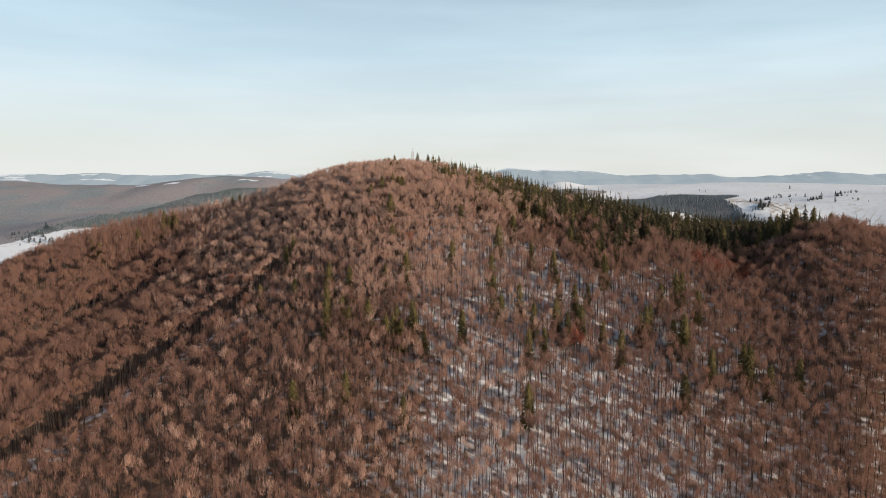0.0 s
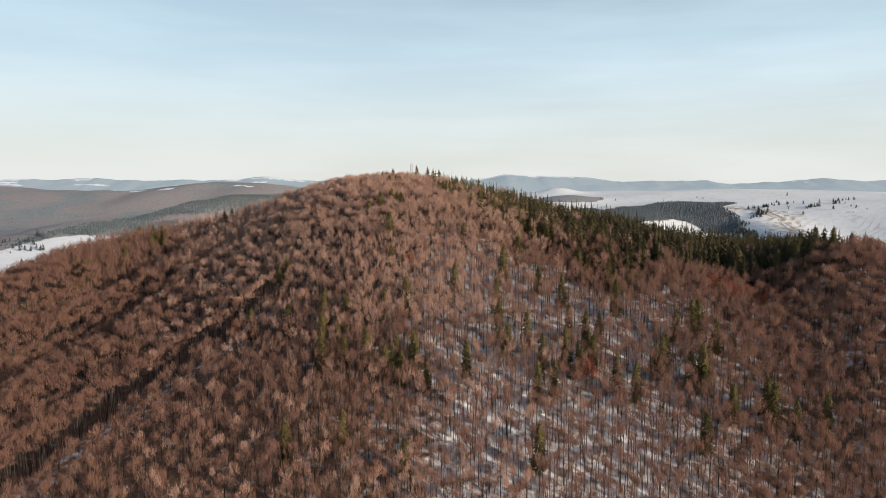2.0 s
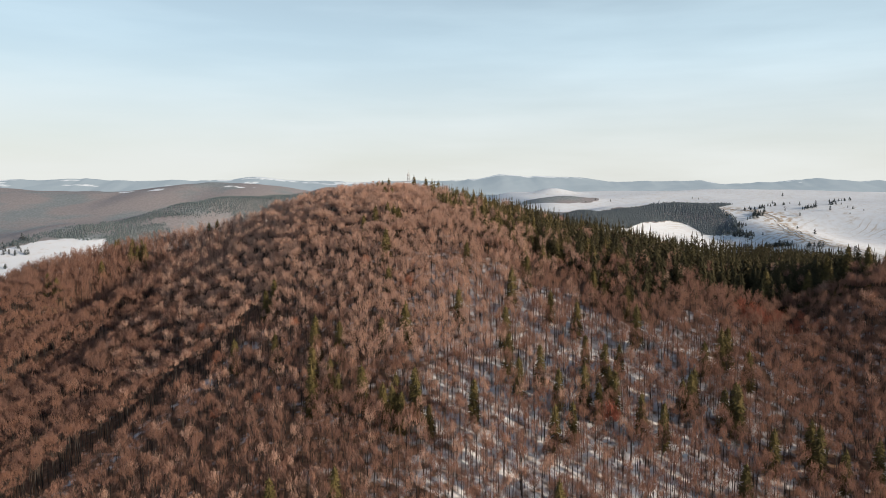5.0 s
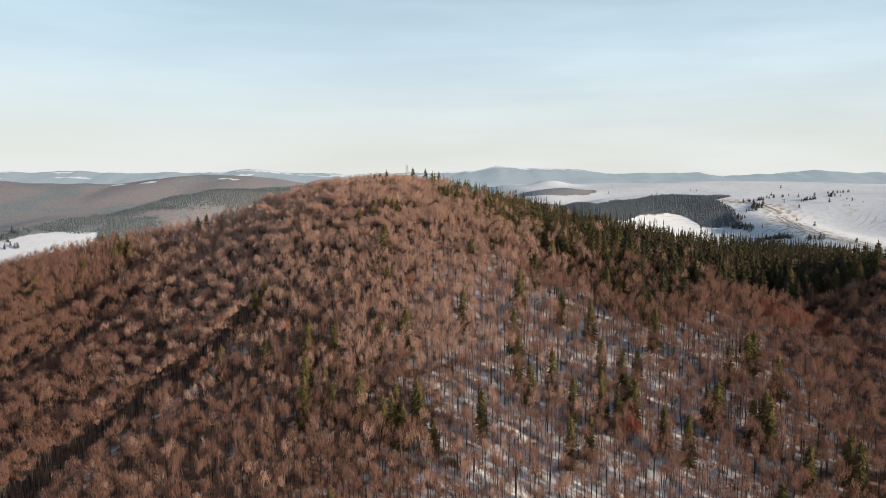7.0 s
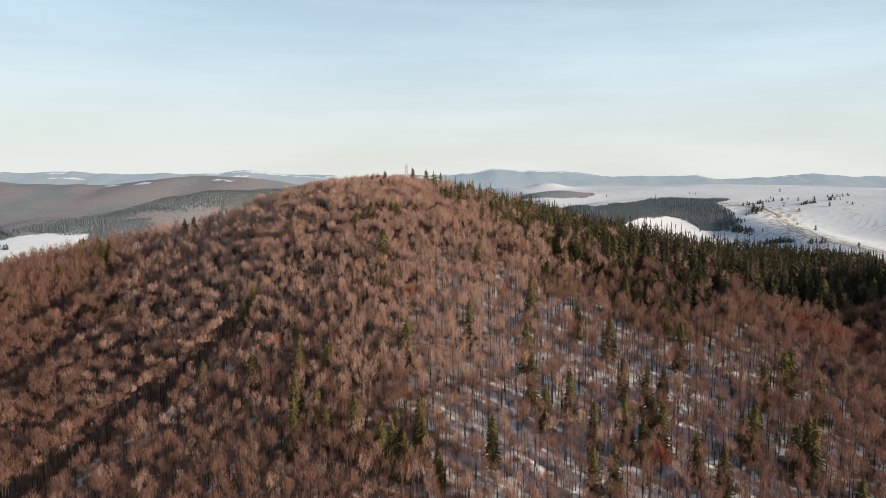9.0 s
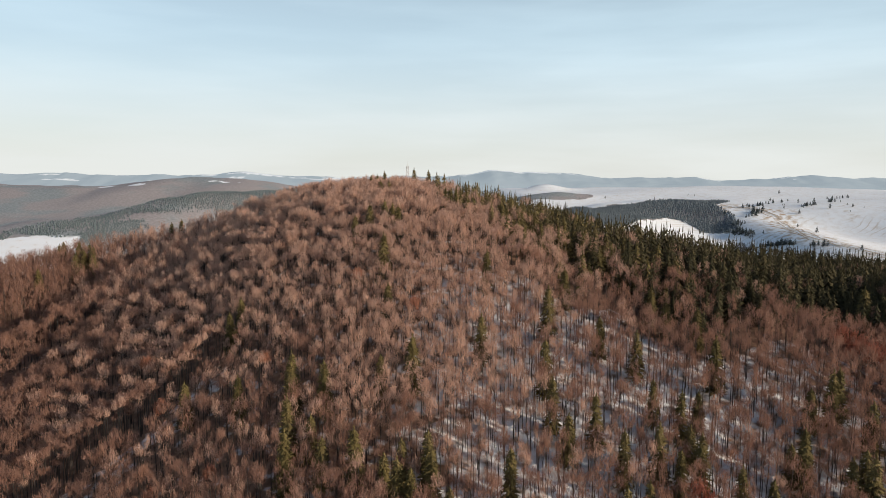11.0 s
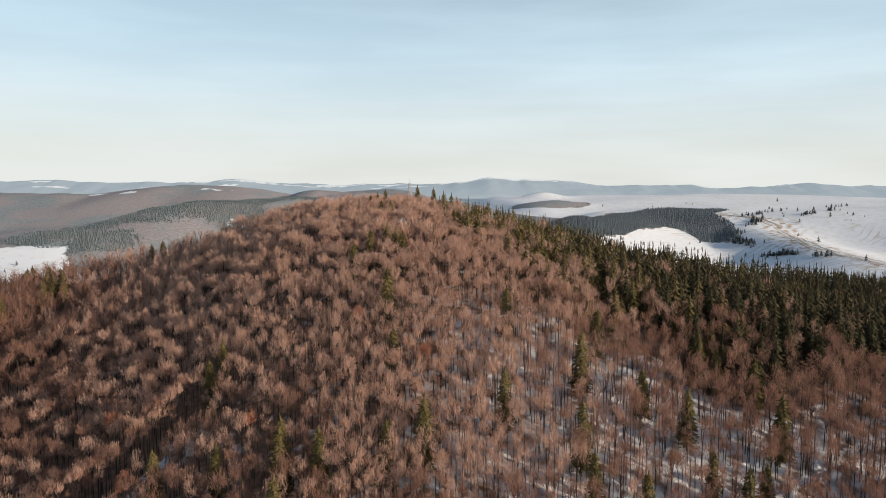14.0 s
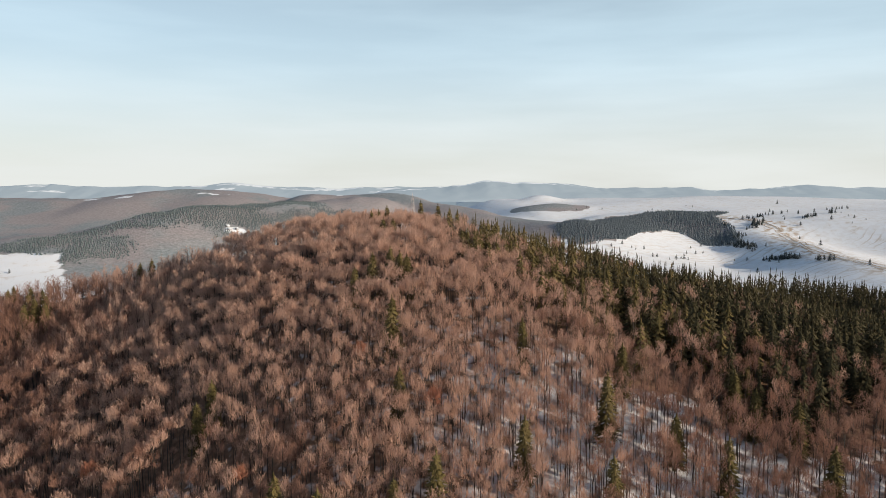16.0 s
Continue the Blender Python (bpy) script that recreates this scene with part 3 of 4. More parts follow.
def part(name, verts, tris, mat, parent, label=""):
    ob = new(name, mesh_from(name, verts, tris, [mat]))
    ob.parent = parent
    if label:
        tagged(ob, label)
    return ob


def tree(name, shape, mats, label, category, group):
    """A tree as a thing: an Empty at its foot with trunk and crown."""
    root = tagged(new(name), label, category, group)
    wood = shape[0] if isinstance(shape[0], list) else [shape[0]]
    stem = part("trunk", *wood[0], mats[0], root)
    for limb in wood[1:]:
        part("limb", *limb, mats[0], stem)
    part("crown", *shape[1], mats[1], root)
    return root


def plant(protos, rows, rng, lo=0.85, hi=1.15):
    """Copies of the prototypes at rows of (x, y); the prototypes themselves take the first places."""
    used = set()
    for i, (x, y) in enumerate(rows):
        k = i % len(protos)
        s = rng.uniform(lo, hi)
        m = pose(x, y, float(ground(x, y)), 0, 0, rng.uniform(0, 360))
        if k in used:
            ob = copy_thing(protos[k], m)
        else:
            ob = protos[k]
            ob.matrix_basis = m
            used.add(k)
        ob.scale = (s, s, s * rng.uniform(0.94, 1.06))


# ---------------------------------------------------------------- where the trees stand
rng = np.random.default_rng(7)
SPRUCES_EAST = [
    (5, 378), (9, 325), (26, 350), (29, 339), (45, 333), (61, 355), (68, 348), (76, 354), (56, 334), (61, 329), (68, 331), (68, 340),
    (77, 323), (86, 322), (100, 331), (114, 353), (122, 354), (118, 329), (112, 326), (98, 335), (61, 374), (26, 364), (39, 345),
    (42, 410), (11, 420), (79, 395), (89, 389), (75, 401), (88, 369), (40, 313), (48, 318), (131, 346), (124, 308), (107, 294),
    (140, 305), (148, 301), (36, 281), (162, 303), (140, 311), (104, 338), (116, 322), (84, 317), (126, 357), (50, 384), (32, 392)]
SPRUCES_WEST = [
    (-64, 282), (-42, 285), (-17, 278), (-93, 422), (-96, 415), (-42, 472), (-28, 471),
    (-35, 479), (-49, 470), (-33, 429), (-30, 403), (-20, 366), (-31, 366), (-81, 369), (-102, 376), (-62, 368), (-50, 362),
    (-60, 348), (-52, 345), (-58, 333), (-47, 334), (-37, 331), (-28, 328), (-24, 322), (-20, 320), (-14, 325), (-9, 318),
    (-31, 475), (-15, 330), (-62, 366), (-23, 332)]
SPRUCES_SUMMIT = [(-21, 573), (-12, 560), (-43, 549), (-39, 558), (-47, 556), (-40, 531), (-35, 527)]
SPRUCES_CREST = [(-251, 583), (-253, 592), (-237, 580), (-228, 575), (-226, 563), (-229, 558), (-219, 560), (-184, 598), (-178, 600), (-268, 518), (-260, 514), (-242, 540), (-222, 567), (-233, 570)]
SPRUCES_KNOLL = [(200, 408), (206, 400), (212, 410), (219, 403), (224, 412), (231, 406), (196, 398), (240, 410), (188, 404), (178, 408), (170, 412), (214, 396)]
COPPER_BEECHES = [(-128, 408), (-82, 336), (-99, 332), (-44, 423), (-20, 395), (-76, 385), (-108, 371)]
RUSSET_BEECHES = [(64, 320), (154, 391), (164, 386), (152, 378), (166, 375), (147, 383), (172, 381), (160, 384), (178, 376), (145, 389)]


def scatter(x0, x1, y0, y1, step, jitter):
    a = np.arange(x0, x1, step)
    b = np.arange(y0, y1, step * 0.87)
    gx2, gy2 = np.meshgrid(a, b)
    gx2 = gx2 + (np.arange(len(b)) % 2)[:, None] * step / 2
    return ((gx2 + rng.uniform(-jitter, jitter, gx2.shape)).ravel(), (gy2 + rng.uniform(-jitter, jitter, gy2.shape)).ravel())


# ---------------------------------------------------------------- beech forest
bx, by = scatter(-460, 440, 232, 690, 3.9, 1.4)
west_of_ride = bx < np.interp(by, [q[1] for q in RIDE], [q[0] for q in RIDE])
keep = (np.abs(bx) < 0.67 * by + 22) & (off_ride(bx, by) > np.where(west_of_ride, 6.4, 7.8)) & (rng.uniform(size=len(bx)) < 0.80 + 0.16 * smooth(-120, -20, bx) * smooth(470, 420, by) + 0.4 * (off_ride(bx, by) < 14) * west_of_ride + 0.25 * ((bx < -140) & (by > 490 - 0.2 * (bx + 140)))) & (by < 595 + 85 * smooth(-60, -140, bx)) & ((belt(bx, by) < 0) | (rng.uniform(size=len(bx)) < 0.04 + 0.5 * smooth(150, 90, bx) * smooth(60, 5, belt(bx, by))))
for sx, sy in SPRUCES_EAST + SPRUCES_WEST + SPRUCES_SUMMIT + SPRUCES_CREST + SPRUCES_KNOLL + COPPER_BEECHES + RUSSET_BEECHES:
    keep &= np.hypot(bx - sx, by - sy) > 3.4
bx, by = bx[keep], by[keep]
# the tall bare stems that line the far side of the ride
leg = rng.uniform(0, len(RIDE) - 1.001, 190)
ride_x, ride_y = np.array(RIDE, float).T
along_x, along_y = np.interp(leg, np.arange(len(RIDE)), ride_x), np.interp(leg, np.arange(len(RIDE)), ride_y)
run_x, run_y = np.diff(ride_x)[leg.astype(int)], np.diff(ride_y)[leg.astype(int)]
out_by = rng.uniform(6.2, 12.5, len(leg)) / np.hypot(run_x, run_y)
bx, by = np.concatenate([bx, along_x - run_y * out_by]), np.concatenate([by, along_y + run_x * out_by])
east = smooth(-215, -25, bx + 0.25 * (360 - by) + 18 * waves(bx, by, 90, 4))
high = smooth(400, 480, by)
roll_dice = rng.uniform(size=len(bx))
slim = roll_dice < 0.75 * smooth(0.45, 0.95, east) * (1 - 0.6 * high) * smooth(190, 90, bx)
middling = ~slim & (rng.uniform(size=len(bx)) < smooth(0.1, 0.6, east) * (1 - 0.3 * high))
beside_ride = (off_ride(bx, by) < 16) & (bx < np.interp(by, [q[1] for q in RIDE], [q[0] for q in RIDE]))
distant = ((by > 455) | (np.abs(bx) > 190)) & ~beside_ride
near_stand = (np.abs(bx + 15) < 32) & (by > 350) & (by < 402)
FULL = [beech_shape(k, 18.5, 6.2, 210, 0.13, 6, 0.50, 0.60, 0.25, -0.3, 0.38) for k in range(8)]
MIDDLE = [beech_shape(20 + k, 18.5, 5.8, 270, 0.102, 5, 0.46, 0.72, 0.25, -0.7, 0.30) for k in range(6)]
SLIM = [beech_shape(30 + k, 18.5, 5.3, 240, 0.092, 4, 0.44, 0.86, 0.25, -0.75, 0.28) for k in range(6)]
CREST = [beech_shape(55 + k, 17.5, 6.4, 200, 0.19, 5, 0.25, 1.1, 0.25, -0.9, 0.35) for k in range(4)]
EDGE = [beech_shape(50 + k, 18.5, 5.2, 180, 0.13, 4, 0.62, 0.50, 0.25, -0.25, 0.35) for k in range(4)]
FAR = [beech_shape(40 + k, 18.0, 7.0, 230, 0.15, 6, 0.48, 0.58, 0.25, -0.3, 0.38) for k in range(5)]
FRONT = [beech_shape(33 + k, 18.5, 5.4, 200, 0.115, 4, 0.44, 0.88, 0.25, -0.7, 0.28) for k in range(4)]
on_crest = distant & (bx < -140) & (by > 490 - 0.2 * (bx + 140))
pick = np.where(beside_ride, 25 + rng.integers(0, 4, len(bx)), 0) + ~beside_ride * np.where(distant, 20 + rng.integers(0, 5, len(bx)), np.where(slim, 14 + rng.integers(0, 6, len(bx)), np.where(middling, 8 + rng.integers(0, 6, len(bx)), rng.integers(0, 8, len(bx)))))
pick = np.where(on_crest, 29 + pick % 4, pick)
pick = np.where((by < 318) & (pick > 7) & (pick < 20), 33 + pick % 4, pick)
turn, size = rng.uniform(0, 6.28, len(bx)), np.where(bx < -60, rng.uniform(0.66, 1.16, len(bx)), rng.uniform(0.76, 1.12, len(bx)))
bz = ground(bx, by)
rest = ~near_stand
# paler copy where haze and light lift the hill, darker west and lower right
hazed = rng.uniform(size=len(bx)) < smooth(-200, -80, bx + 0.3 * (by - 400)) * (1 - 0.95 * smooth(0, 90, bx) * smooth(450, 405, by)) * (0.3 + 0.7 * smooth(335, 440, by))
for sel, twig, words in ((rest & ~hazed, TWIG, "leafless reddish-brown beech forest covering the snowy hill"), (rest & hazed, HAZED_TWIG, "leafless beeches on the upper hill, twigs painted paler for haze")):
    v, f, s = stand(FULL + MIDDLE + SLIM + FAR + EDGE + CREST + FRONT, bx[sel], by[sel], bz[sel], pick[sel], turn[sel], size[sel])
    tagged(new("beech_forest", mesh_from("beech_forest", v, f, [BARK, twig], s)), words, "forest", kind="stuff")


protos = [tree("beech_tree", sh, (BARK, HAZED_TWIG), "leafless grey-trunked beech with a reddish-brown twiggy crown", "tree", "beeches on the hillside") for sh in [beech_shape(30 + k, 18.5, 5.3, 270, 0.088, 4, 0.44, 0.86, 0.25, -0.75, 0.28, apart=True) for k in range(3)] + [beech_shape(20 + k, 18.5, 5.8, 300, 0.098, 5, 0.46, 0.72, 0.25, -0.7, 0.30, apart=True) for k in range(4)]]
plant(protos, list(zip(bx[near_stand].tolist(), by[near_stand].tolist())), rng, 0.85, 1.12)
protos = [tree("beech_tree", beech_shape(60 + k, 18, 6.2, 460, 0.17, 6, 0.45, 0.6, 0.25, -0.5, 0.3, apart=True), (BARK, COPPER), "beech keeping its bright copper-orange leaves in winter", "tree", "copper beeches") for k in range(3)]
plant(protos, COPPER_BEECHES, rng)
protos = [tree("beech_tree", beech_shape(70 + k, 17.5, 8.2, 700, 0.2, 7, 0.4, 0.62, 0.25, -0.6, 0.4, apart=True), (BARK, RUSSET), "beech with dark russet-red dry leaves", "tree", "russet beeches") for k in range(3)]
plant(protos, RUSSET_BEECHES, rng)

# ---------------------------------------------------------------- spruces
SPRUCE = [spruce_shape(k, hh, ww, 20, 9, 620) for k, (hh, ww) in enumerate(((21.5, 7.6), (20, 7.0), (22.5, 7.8), (18, 7.2)))]
protos = [tree("spruce_tree", sh, (SPRUCE_BARK, NEEDLE), "dark green spruce standing among bare beeches", "tree", "spruces among the beeches") for sh in SPRUCE]
plant(protos, SPRUCES_EAST + SPRUCES_WEST + SPRUCES_KNOLL, rng, 0.85, 1.15)
for (x, y), tall in zip(SPRUCES_SUMMIT + SPRUCES_CREST, [1.08, 1.02, 0.92, 0.96, 0.86, 0.85, 0.85] + [0.85] * len(SPRUCES_CREST)):
    ob = copy_thing(protos[0], pose(x, y, float(ground(x, y)), 0, 0, 40 * x))
    ob.scale = (0.95, 0.95, tall)
cx, cy = scatter(-20, 420, 385, 700, 5.2, 2.2)
keep = (belt(cx, cy) > 0) & (np.abs(cx) < 0.69 * cy) & (cy < 560 + 0.45 * cx) & (rng.uniform(size=len(cx)) < np.where(cx < 130, smooth(0, 40, belt(cx, cy)) * 0.65 + 0.26, smooth(-8, 25, belt(cx, cy)) * 0.6 + 0.37))
cx, cy = cx[keep], cy[keep]
BELT = [spruce_shape(80 + k, hh, ww, 11, 6, 90) for k, (hh, ww) in enumerate(((18, 8.0), (20, 8.6), (16, 7.6), (21, 8.4), (14, 7.0)))]
BELT += [spruce_shape(90 + k, hh, ww, 7, 4, 8) for k, (hh, ww) in enumerate(((17.5, 7.4), (19, 7.8), (16, 7.0)))]
deep_in = (belt(cx, cy) > 55) | (cx > 230)
pick = np.where(deep_in, 5 + rng.integers(0, 3, len(cx)), rng.integers(0, 5, len(cx)))
bearing = np.arctan2(cx + 26, cy - 196)
stature = 1 + 0.18 * smooth(0.34, 0.42, bearing) * smooth(420, 470, cy)
# share of trees with the shade-darkened needles grows eastward
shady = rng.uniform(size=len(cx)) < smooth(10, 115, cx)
lean_turn, girth = rng.uniform(0, 6.28, len(cx)), rng.uniform(0.84, 1.08, len(cx)) * stature
for sel, needles, words in ((shady, SHADED_NEEDLE, "dense spruce wood along the hill's shoulder, needles darkened for shade"), (~shady, NEEDLE, "olive-green spruces among the upper beeches")):
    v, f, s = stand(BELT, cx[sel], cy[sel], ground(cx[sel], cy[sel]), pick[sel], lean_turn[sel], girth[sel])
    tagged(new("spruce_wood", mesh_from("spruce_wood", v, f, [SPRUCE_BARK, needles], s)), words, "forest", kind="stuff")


# ---------------------------------------------------------------- far woods
def cone_shape(h, w, sides=5):
    a = np.arange(sides) * 6.2832 / sides
    v = np.concatenate([np.stack([w / 2 * np.cos(a), w / 2 * np.sin(a), 0 * a + h * 0.1], 1), [(0, 0, h)]])
    return v, np.array([(k, (k + 1) % sides, sides) for k in range(sides)])


fx, fy = [], []
for x0, x1, y0, y1, step in ((-1500, -100, 1500, 2900, 6.4), (-100, 800, 1900, 2700, 8.5), (450, 1500, 2300, 3050, 7.5)):
    a, b = scatter(x0, x1, y0, y1, step, step * 0.4)
    fx.append(a)
    fy.append(b)
fx, fy = np.concatenate(fx), np.concatenate(fy)
keep = (woods(fx, fy) > 0.5) & (np.abs(fx - 0.04 * fy) < 0.72 * fy)
fx, fy = fx[keep], fy[keep]
fz = ground(fx, fy)
grove_like = lambda a, b: (b > 2230) & (a > 0.93 * b - 1800)


def beside(points, x, y):
    """Distance from a line of the plan."""
    best = 1e9 + 0 * x
    for (xa, ya), (xb, yb) in zip(points, points[1:]):
        dx, dy = xb - xa, yb - ya
        t = np.clip(((x - xa) * dx + (y - ya) * dy) / (dx * dx + dy * dy), 0, 1)
        best = np.minimum(best, np.hypot(x - xa - t * dx, y - ya - t * dy))
    return best


band = beside([(-1100, 1880), (-979, 1955), (-883, 2119), (-747, 2217), (-608, 2365), (-401, 2623)], fx, fy)
lower = beside([(-990, 1850), (-880, 1900), (-840, 2030)], fx, fy)
glade = beside([(-560, 2250), (-404, 2406), (-250, 2560)], fx, fy)
reach = np.minimum(np.minimum(band - 62, lower - 55), glade - 75) + 45 * speckle(fx, fy, 120, 6, 3) + rng.normal(0, 16, len(fx))
kind = -reach / 100
on_plain = (fx > 440) & (grove_like(fx, fy))
spread_rows = (("frosted_hazy_spruce_wood", FROST_HAZE, ~on_plain & (kind > 0), [(cone_shape(4.5, 4.4),), (cone_shape(5.5, 4.6),)], "frosted grey-green spruces on a distant spur, haze painted in"),
               ("distant_spruce_wood", HAZY_NEEDLE, on_plain, [(cone_shape(7, 6),), (cone_shape(9, 6.5),)], "dark spruce plantation on a snowy hill"))
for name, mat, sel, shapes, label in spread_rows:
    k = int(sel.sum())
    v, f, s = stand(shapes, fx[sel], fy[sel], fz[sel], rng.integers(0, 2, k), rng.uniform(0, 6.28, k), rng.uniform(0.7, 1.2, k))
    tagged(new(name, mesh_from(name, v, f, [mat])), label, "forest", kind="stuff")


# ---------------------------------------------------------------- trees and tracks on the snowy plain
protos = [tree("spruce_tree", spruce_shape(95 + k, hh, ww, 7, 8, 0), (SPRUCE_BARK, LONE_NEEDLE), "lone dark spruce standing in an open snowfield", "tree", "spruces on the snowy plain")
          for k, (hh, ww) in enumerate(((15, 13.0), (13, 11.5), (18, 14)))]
lone = [(1386, 2732), (1395, 2736), (1480, 2793), (1605, 2777), (1642, 2778), (1594, 2625), (1590, 2618), (1530, 2537), (1493, 2601), (1278, 2429), (1147, 1883),
        (1574, 2843), (1110, 1830), (574, 2219), (686, 2252), (681, 2162), (695, 2164), (729, 2154), (756, 2172), (784, 2206), (790, 2200), (805, 2204), (884, 2378),
        (952, 2457), (965, 2240), (994, 2219), (640, 2230), (650, 2222), (620, 2260), (868, 2300), (905, 2330), (835, 2290), (1375, 2594), (1422, 2651), (700, 3180), (760, 3240), (820, 3200), (640, 3150)]
r3 = np.random.default_rng(21)
clumps = []
# clumps: centre, half spread along and across, turn of the long axis, count
for gx3, gy3, wide, deep3, turn3, count in ((1066, 2385, 95, 26, 1.62, 48), (1048, 2105, 62, 12, -1.25, 46), (1080, 1965, 45, 8, -1.3, 10), (1238, 2650, 50, 28, 0.7, 30), (1462, 2690, 42, 14, 0.6, 16), (1600, 2770, 34, 16, 0.9, 7), (1120, 2520, 40, 25, 0.9, 12), (1290, 2760, 130, 18, 0.5, 22), (1760, 3000, 80, 16, 0.3, 10)):
    for a, b in r3.normal(0, 0.55, (count, 2)).tolist():
        clumps.append((gx3 + a * wide * math.cos(turn3) - b * deep3 * math.sin(turn3), gy3 + a * wide * math.sin(turn3) + b * deep3 * math.cos(turn3)))
small = [(joined([shape[0], shape[1]]),) for shape in (spruce_shape(96 + k, hh, ww, 7, 8, 0) for k, (hh, ww) in enumerate(((14, 11.5), (16, 12.5), (12, 10))))]
kx, ky = np.array(clumps).T
v, f, s = stand(small, kx, ky, ground(kx, ky), r3.integers(0, 3, len(kx)), r3.uniform(0, 6.28, len(kx)), r3.uniform(0.7, 1.25, len(kx)))
tagged(new("spruce_clumps", mesh_from("spruce_clumps", v, f, [LONE_NEEDLE])), "clumps of dark spruces scattered over the snowfield", "trees", kind="stuff")
lone += [(x, y) for x, y in zip(r3.uniform(760, 1750, 26).tolist(), r3.uniform(1850, 3300, 26).tolist()) if woods(x, y) < 0.2]
for gx3, gy3, wide, deep3, count in ((-1080, 1790, 50, 70, 14), (-960, 1720, 40, 60, 9), (-1150, 1900, 70, 40, 10)):
    lone += [(gx3 + a * wide, gy3 + b * deep3) for a, b in r3.normal(0, 0.6, (count, 2)).tolist()]
plant(protos, lone, r3, 0.45, 1.1)

DIRT = grainy("frozen_track", [(0.30, 0.24, 0.18), (0.42, 0.36, 0.30)], [(0.25, 0.20, 0.15), (0.55, 0.50, 0.45)], 0.02, 0.3)


def track(line, width, seed):
    """A worn cart track laid over the ground along a line of the plan."""
    pts = np.array(line, float)
    t = np.linspace(0, len(pts) - 1, 30 * (len(pts) - 1))
    x = np.interp(t, np.arange(len(pts)), pts[:, 0]) + 9 * speckle(t * 100, 0 * t, 60, seed, 3)
    y = np.interp(t, np.arange(len(pts)), pts[:, 1])
    dx, dy = np.gradient(x), np.gradient(y)
    k = np.hypot(dx, dy)
    rows = []
    for side in (-0.5, 0.5):
        a, b = x - dy / k * width * side, y + dx / k * width * side
        rows.append(np.stack([a, b, ground(a, b) + 0.9], 1))
    v = np.stack(rows, 1).reshape(-1, 3)
    i4 = np.arange(len(x) - 1) * 2
    q = np.stack([i4, i4 + 1, i4 + 3, i4 + 2], 1)
    tagged(new("road", mesh_from("road", v, q, [DIRT])), "brown frozen cart track across the snow", "track", kind="structure")


track(TRACK, 5, 1)
track([(1130, 2840), (1180, 2770), (1275, 2690), (1290, 2560), (1200, 2290), (1150, 2090), (1140, 1950), (1140, 1780), (1150, 1600)], 4, 2)
track([(1090, 2850), (1140, 2770), (1235, 2705), (1270, 2580), (1160, 2270), (1115, 2070), (1105, 1930), (1100, 1790), (1105, 1600)], 3.5, 3)

# ---------------------------------------------------------------- mast on the summit
def bar(a, b, r):
    a, b = Vector(a), Vector(b)
    d = (b - a).normalized()
    u = d.orthogonal().normalized()
    w = d.cross(u)
    v = [tuple(p + (u * math.cos(k * 1.5708) + w * math.sin(k * 1.5708)) * r) for p in (a, b) for k in range(4)]
    f = [(0, 1, 5), (0, 5, 4), (1, 2, 6), (1, 6, 5), (2, 3, 7), (2, 7, 6), (3, 0, 4), (3, 4, 7), (0, 2, 1), (0, 3, 2), (4, 5, 6), (4, 6, 7)]
    return np.array(v), np.array(f)


mast = tagged(new("lattice_mast"), "grey steel lattice mast rising above the summit trees", "mast")
MAST_H = 25.0
corner = lambda k, z: ((1.3 - 0.7 * z / MAST_H) * (1 if k in (0, 3) else -1), (1.3 - 0.7 * z / MAST_H) * (1 if k < 2 else -1), z)
for k in range(4):
    part("leg", *bar(corner(k, 0), corner(k, MAST_H), 0.09), STEEL, mast)
for i in range(10):
    z0, z1 = i * 2.5, i * 2.5 + 2.5
    for k in range(4):
        j = (k + 1) % 4
        part("brace", *joined([bar(corner(k, z0), corner(j, z1), 0.05), bar(corner(j, z0), corner(k, z1), 0.05), bar(corner(k, z1), corner(j, z1), 0.05)]), STEEL, mast)
part("antenna", *bar((0, 0, MAST_H), (0, 0, MAST_H + 3), 0.08), STEEL, mast)
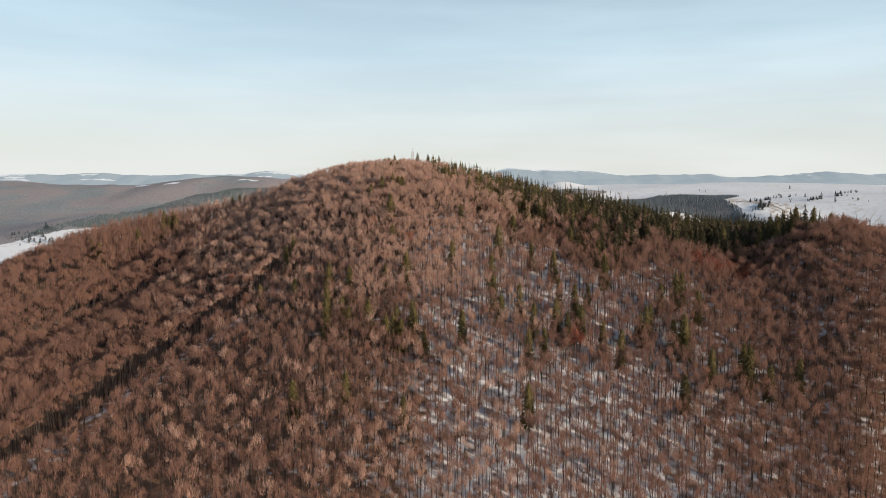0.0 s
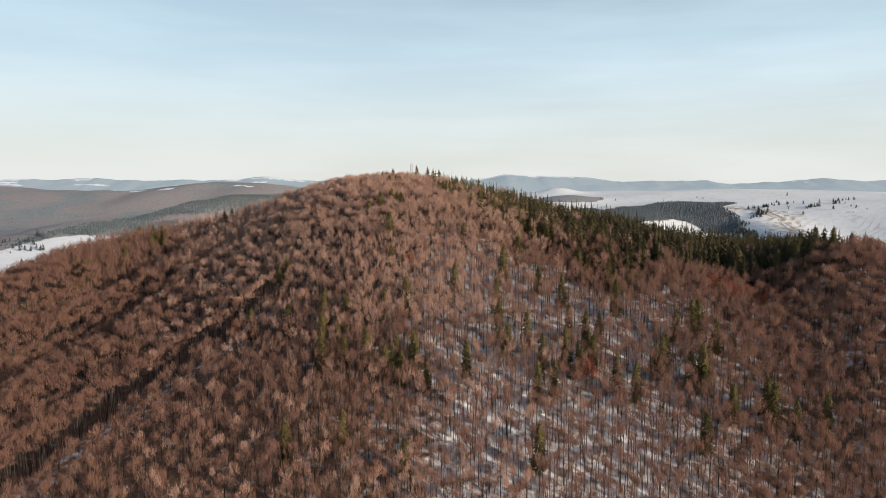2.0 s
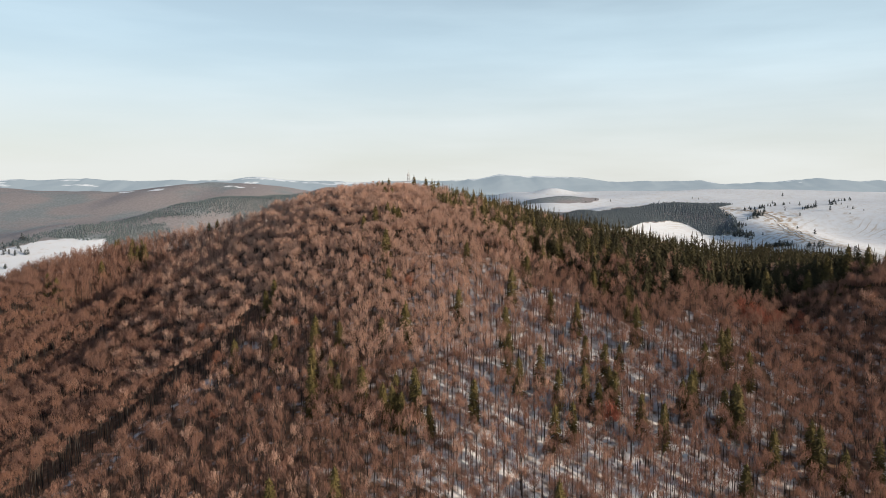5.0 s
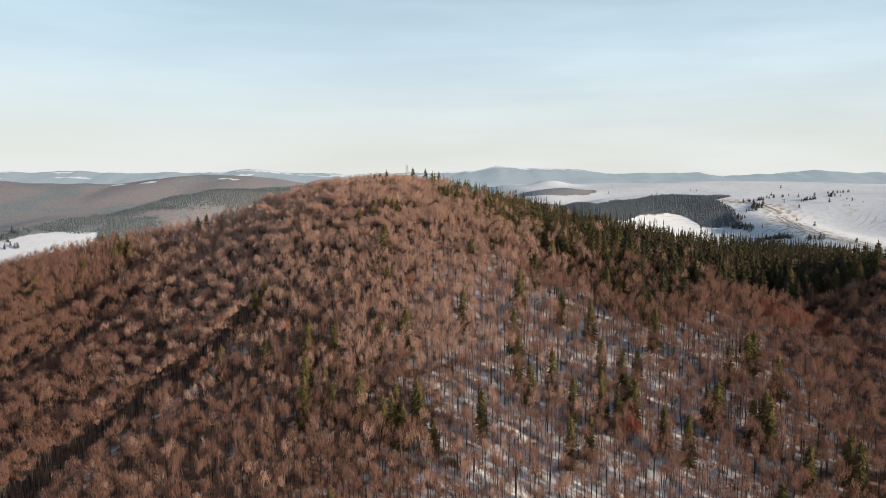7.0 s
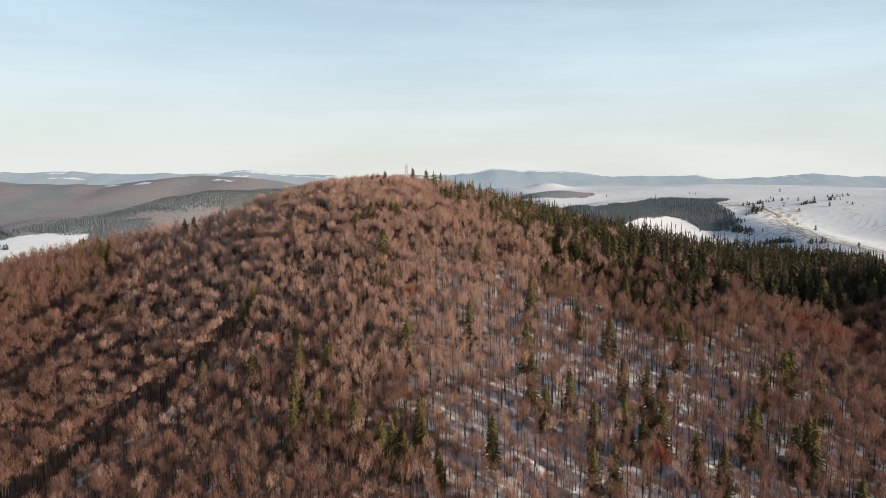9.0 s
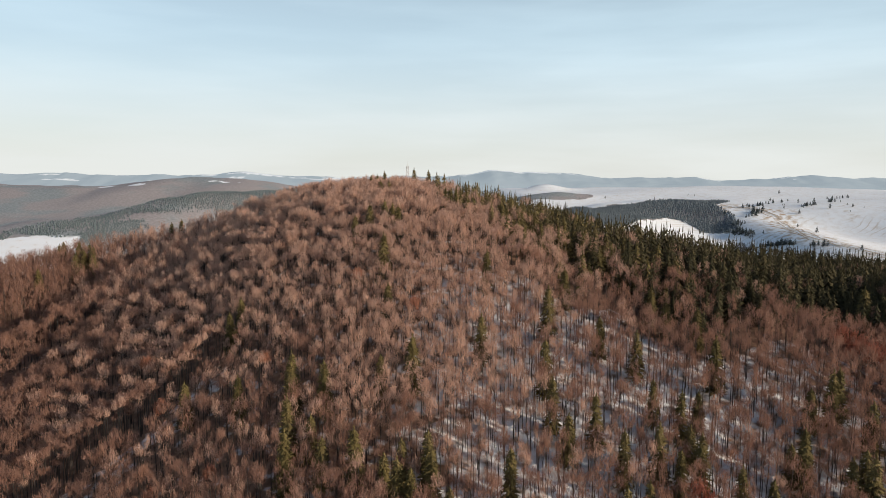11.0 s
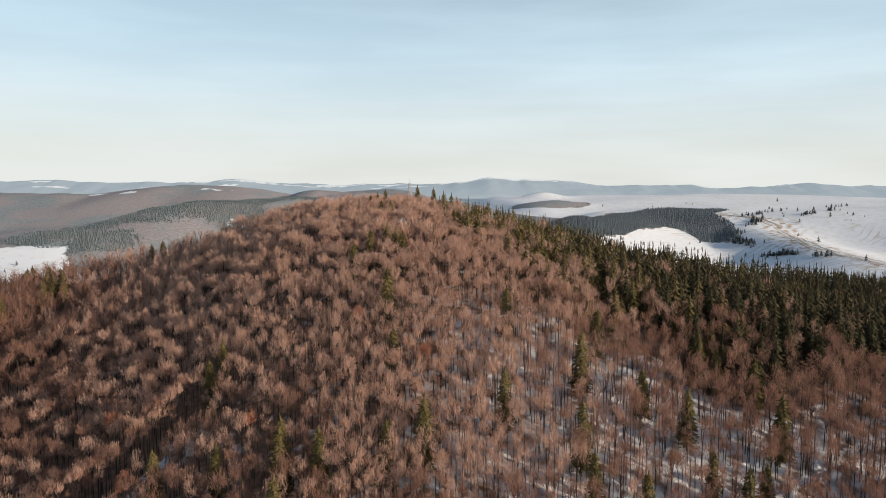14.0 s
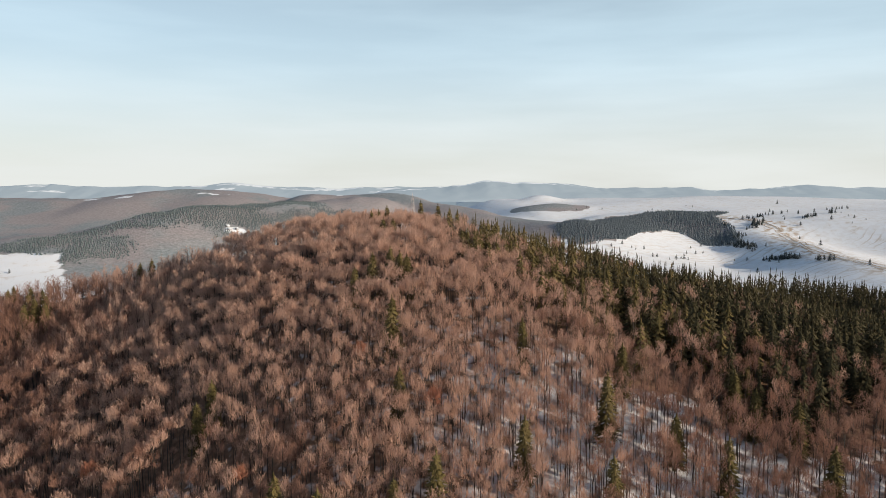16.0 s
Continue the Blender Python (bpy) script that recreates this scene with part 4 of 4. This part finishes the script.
mast.matrix_basis = pose(-25.5, 582, float(ground(-25.5, 582)) - 0.3, 0, 0, 20)

# ---------------------------------------------------------------- houses in the clearing on the spur
PLASTER = grainy("pale_plaster", [(0.30, 0.30, 0.31), (0.36, 0.36, 0.37)], [(0.26, 0.26, 0.27), (0.40, 0.40, 0.41)], 0.1, 1.0)
TILES = grainy("snowy_roof", [(0.40, 0.43, 0.47), (0.50, 0.53, 0.57)], [(0.32, 0.34, 0.38), (0.58, 0.61, 0.65)], 0.2, 1.5)


def house(x, y, long, wide, turn):
    """A small gabled house: four walls, two roof slopes, a chimney."""
    root = tagged(new("house"), "small grey plastered house with a snowy gabled roof in a clearing", "house", "houses in the clearing")
    a, b, h, top = long / 2, wide / 2, 3.2, 3.2 + wide * 0.42
    v = np.array([(-a, -b, -1.5), (a, -b, -1.5), (a, b, -1.5), (-a, b, -1.5), (-a, -b, h), (a, -b, h), (a, b, h), (-a, b, h), (-a, 0, top), (a, 0, top)])
    f = np.array([(0, 1, 5), (0, 5, 4), (2, 3, 7), (2, 7, 6), (1, 2, 6), (1, 6, 5), (5, 6, 9), (3, 0, 4), (3, 4, 7), (4, 8, 7)])
    part("wall", v, f, PLASTER, root)
    c, d, e = a + 0.5, b + 0.6, h - 0.35
    for side in (-1, 1):
        v = np.array([(-c, side * d, e), (c, side * d, e), (c, 0, top + 0.1), (-c, 0, top + 0.1), (-c, side * d, e + 0.25), (c, side * d, e + 0.25), (c, 0, top + 0.35), (-c, 0, top + 0.35)])
        f = np.array([(4, 5, 6), (4, 6, 7), (0, 2, 1), (0, 3, 2), (0, 1, 5), (0, 5, 4), (1, 2, 6), (1, 6, 5), (3, 0, 4), (3, 4, 7)])
        part("roof", v, f, TILES, root)
    part("chimney", *bar((a * 0.4, 0.4, top - 0.6), (a * 0.4, 0.4, top + 1.1), 0.45), PLASTER, root)
    root.matrix_basis = pose(x, y, float(ground(x, y)), 0, 0, turn)


house(-556, 2204, 13, 9, 20)
house(-538, 2216, 11, 8, 75)
house(-566, 2222, 10, 8, 40)
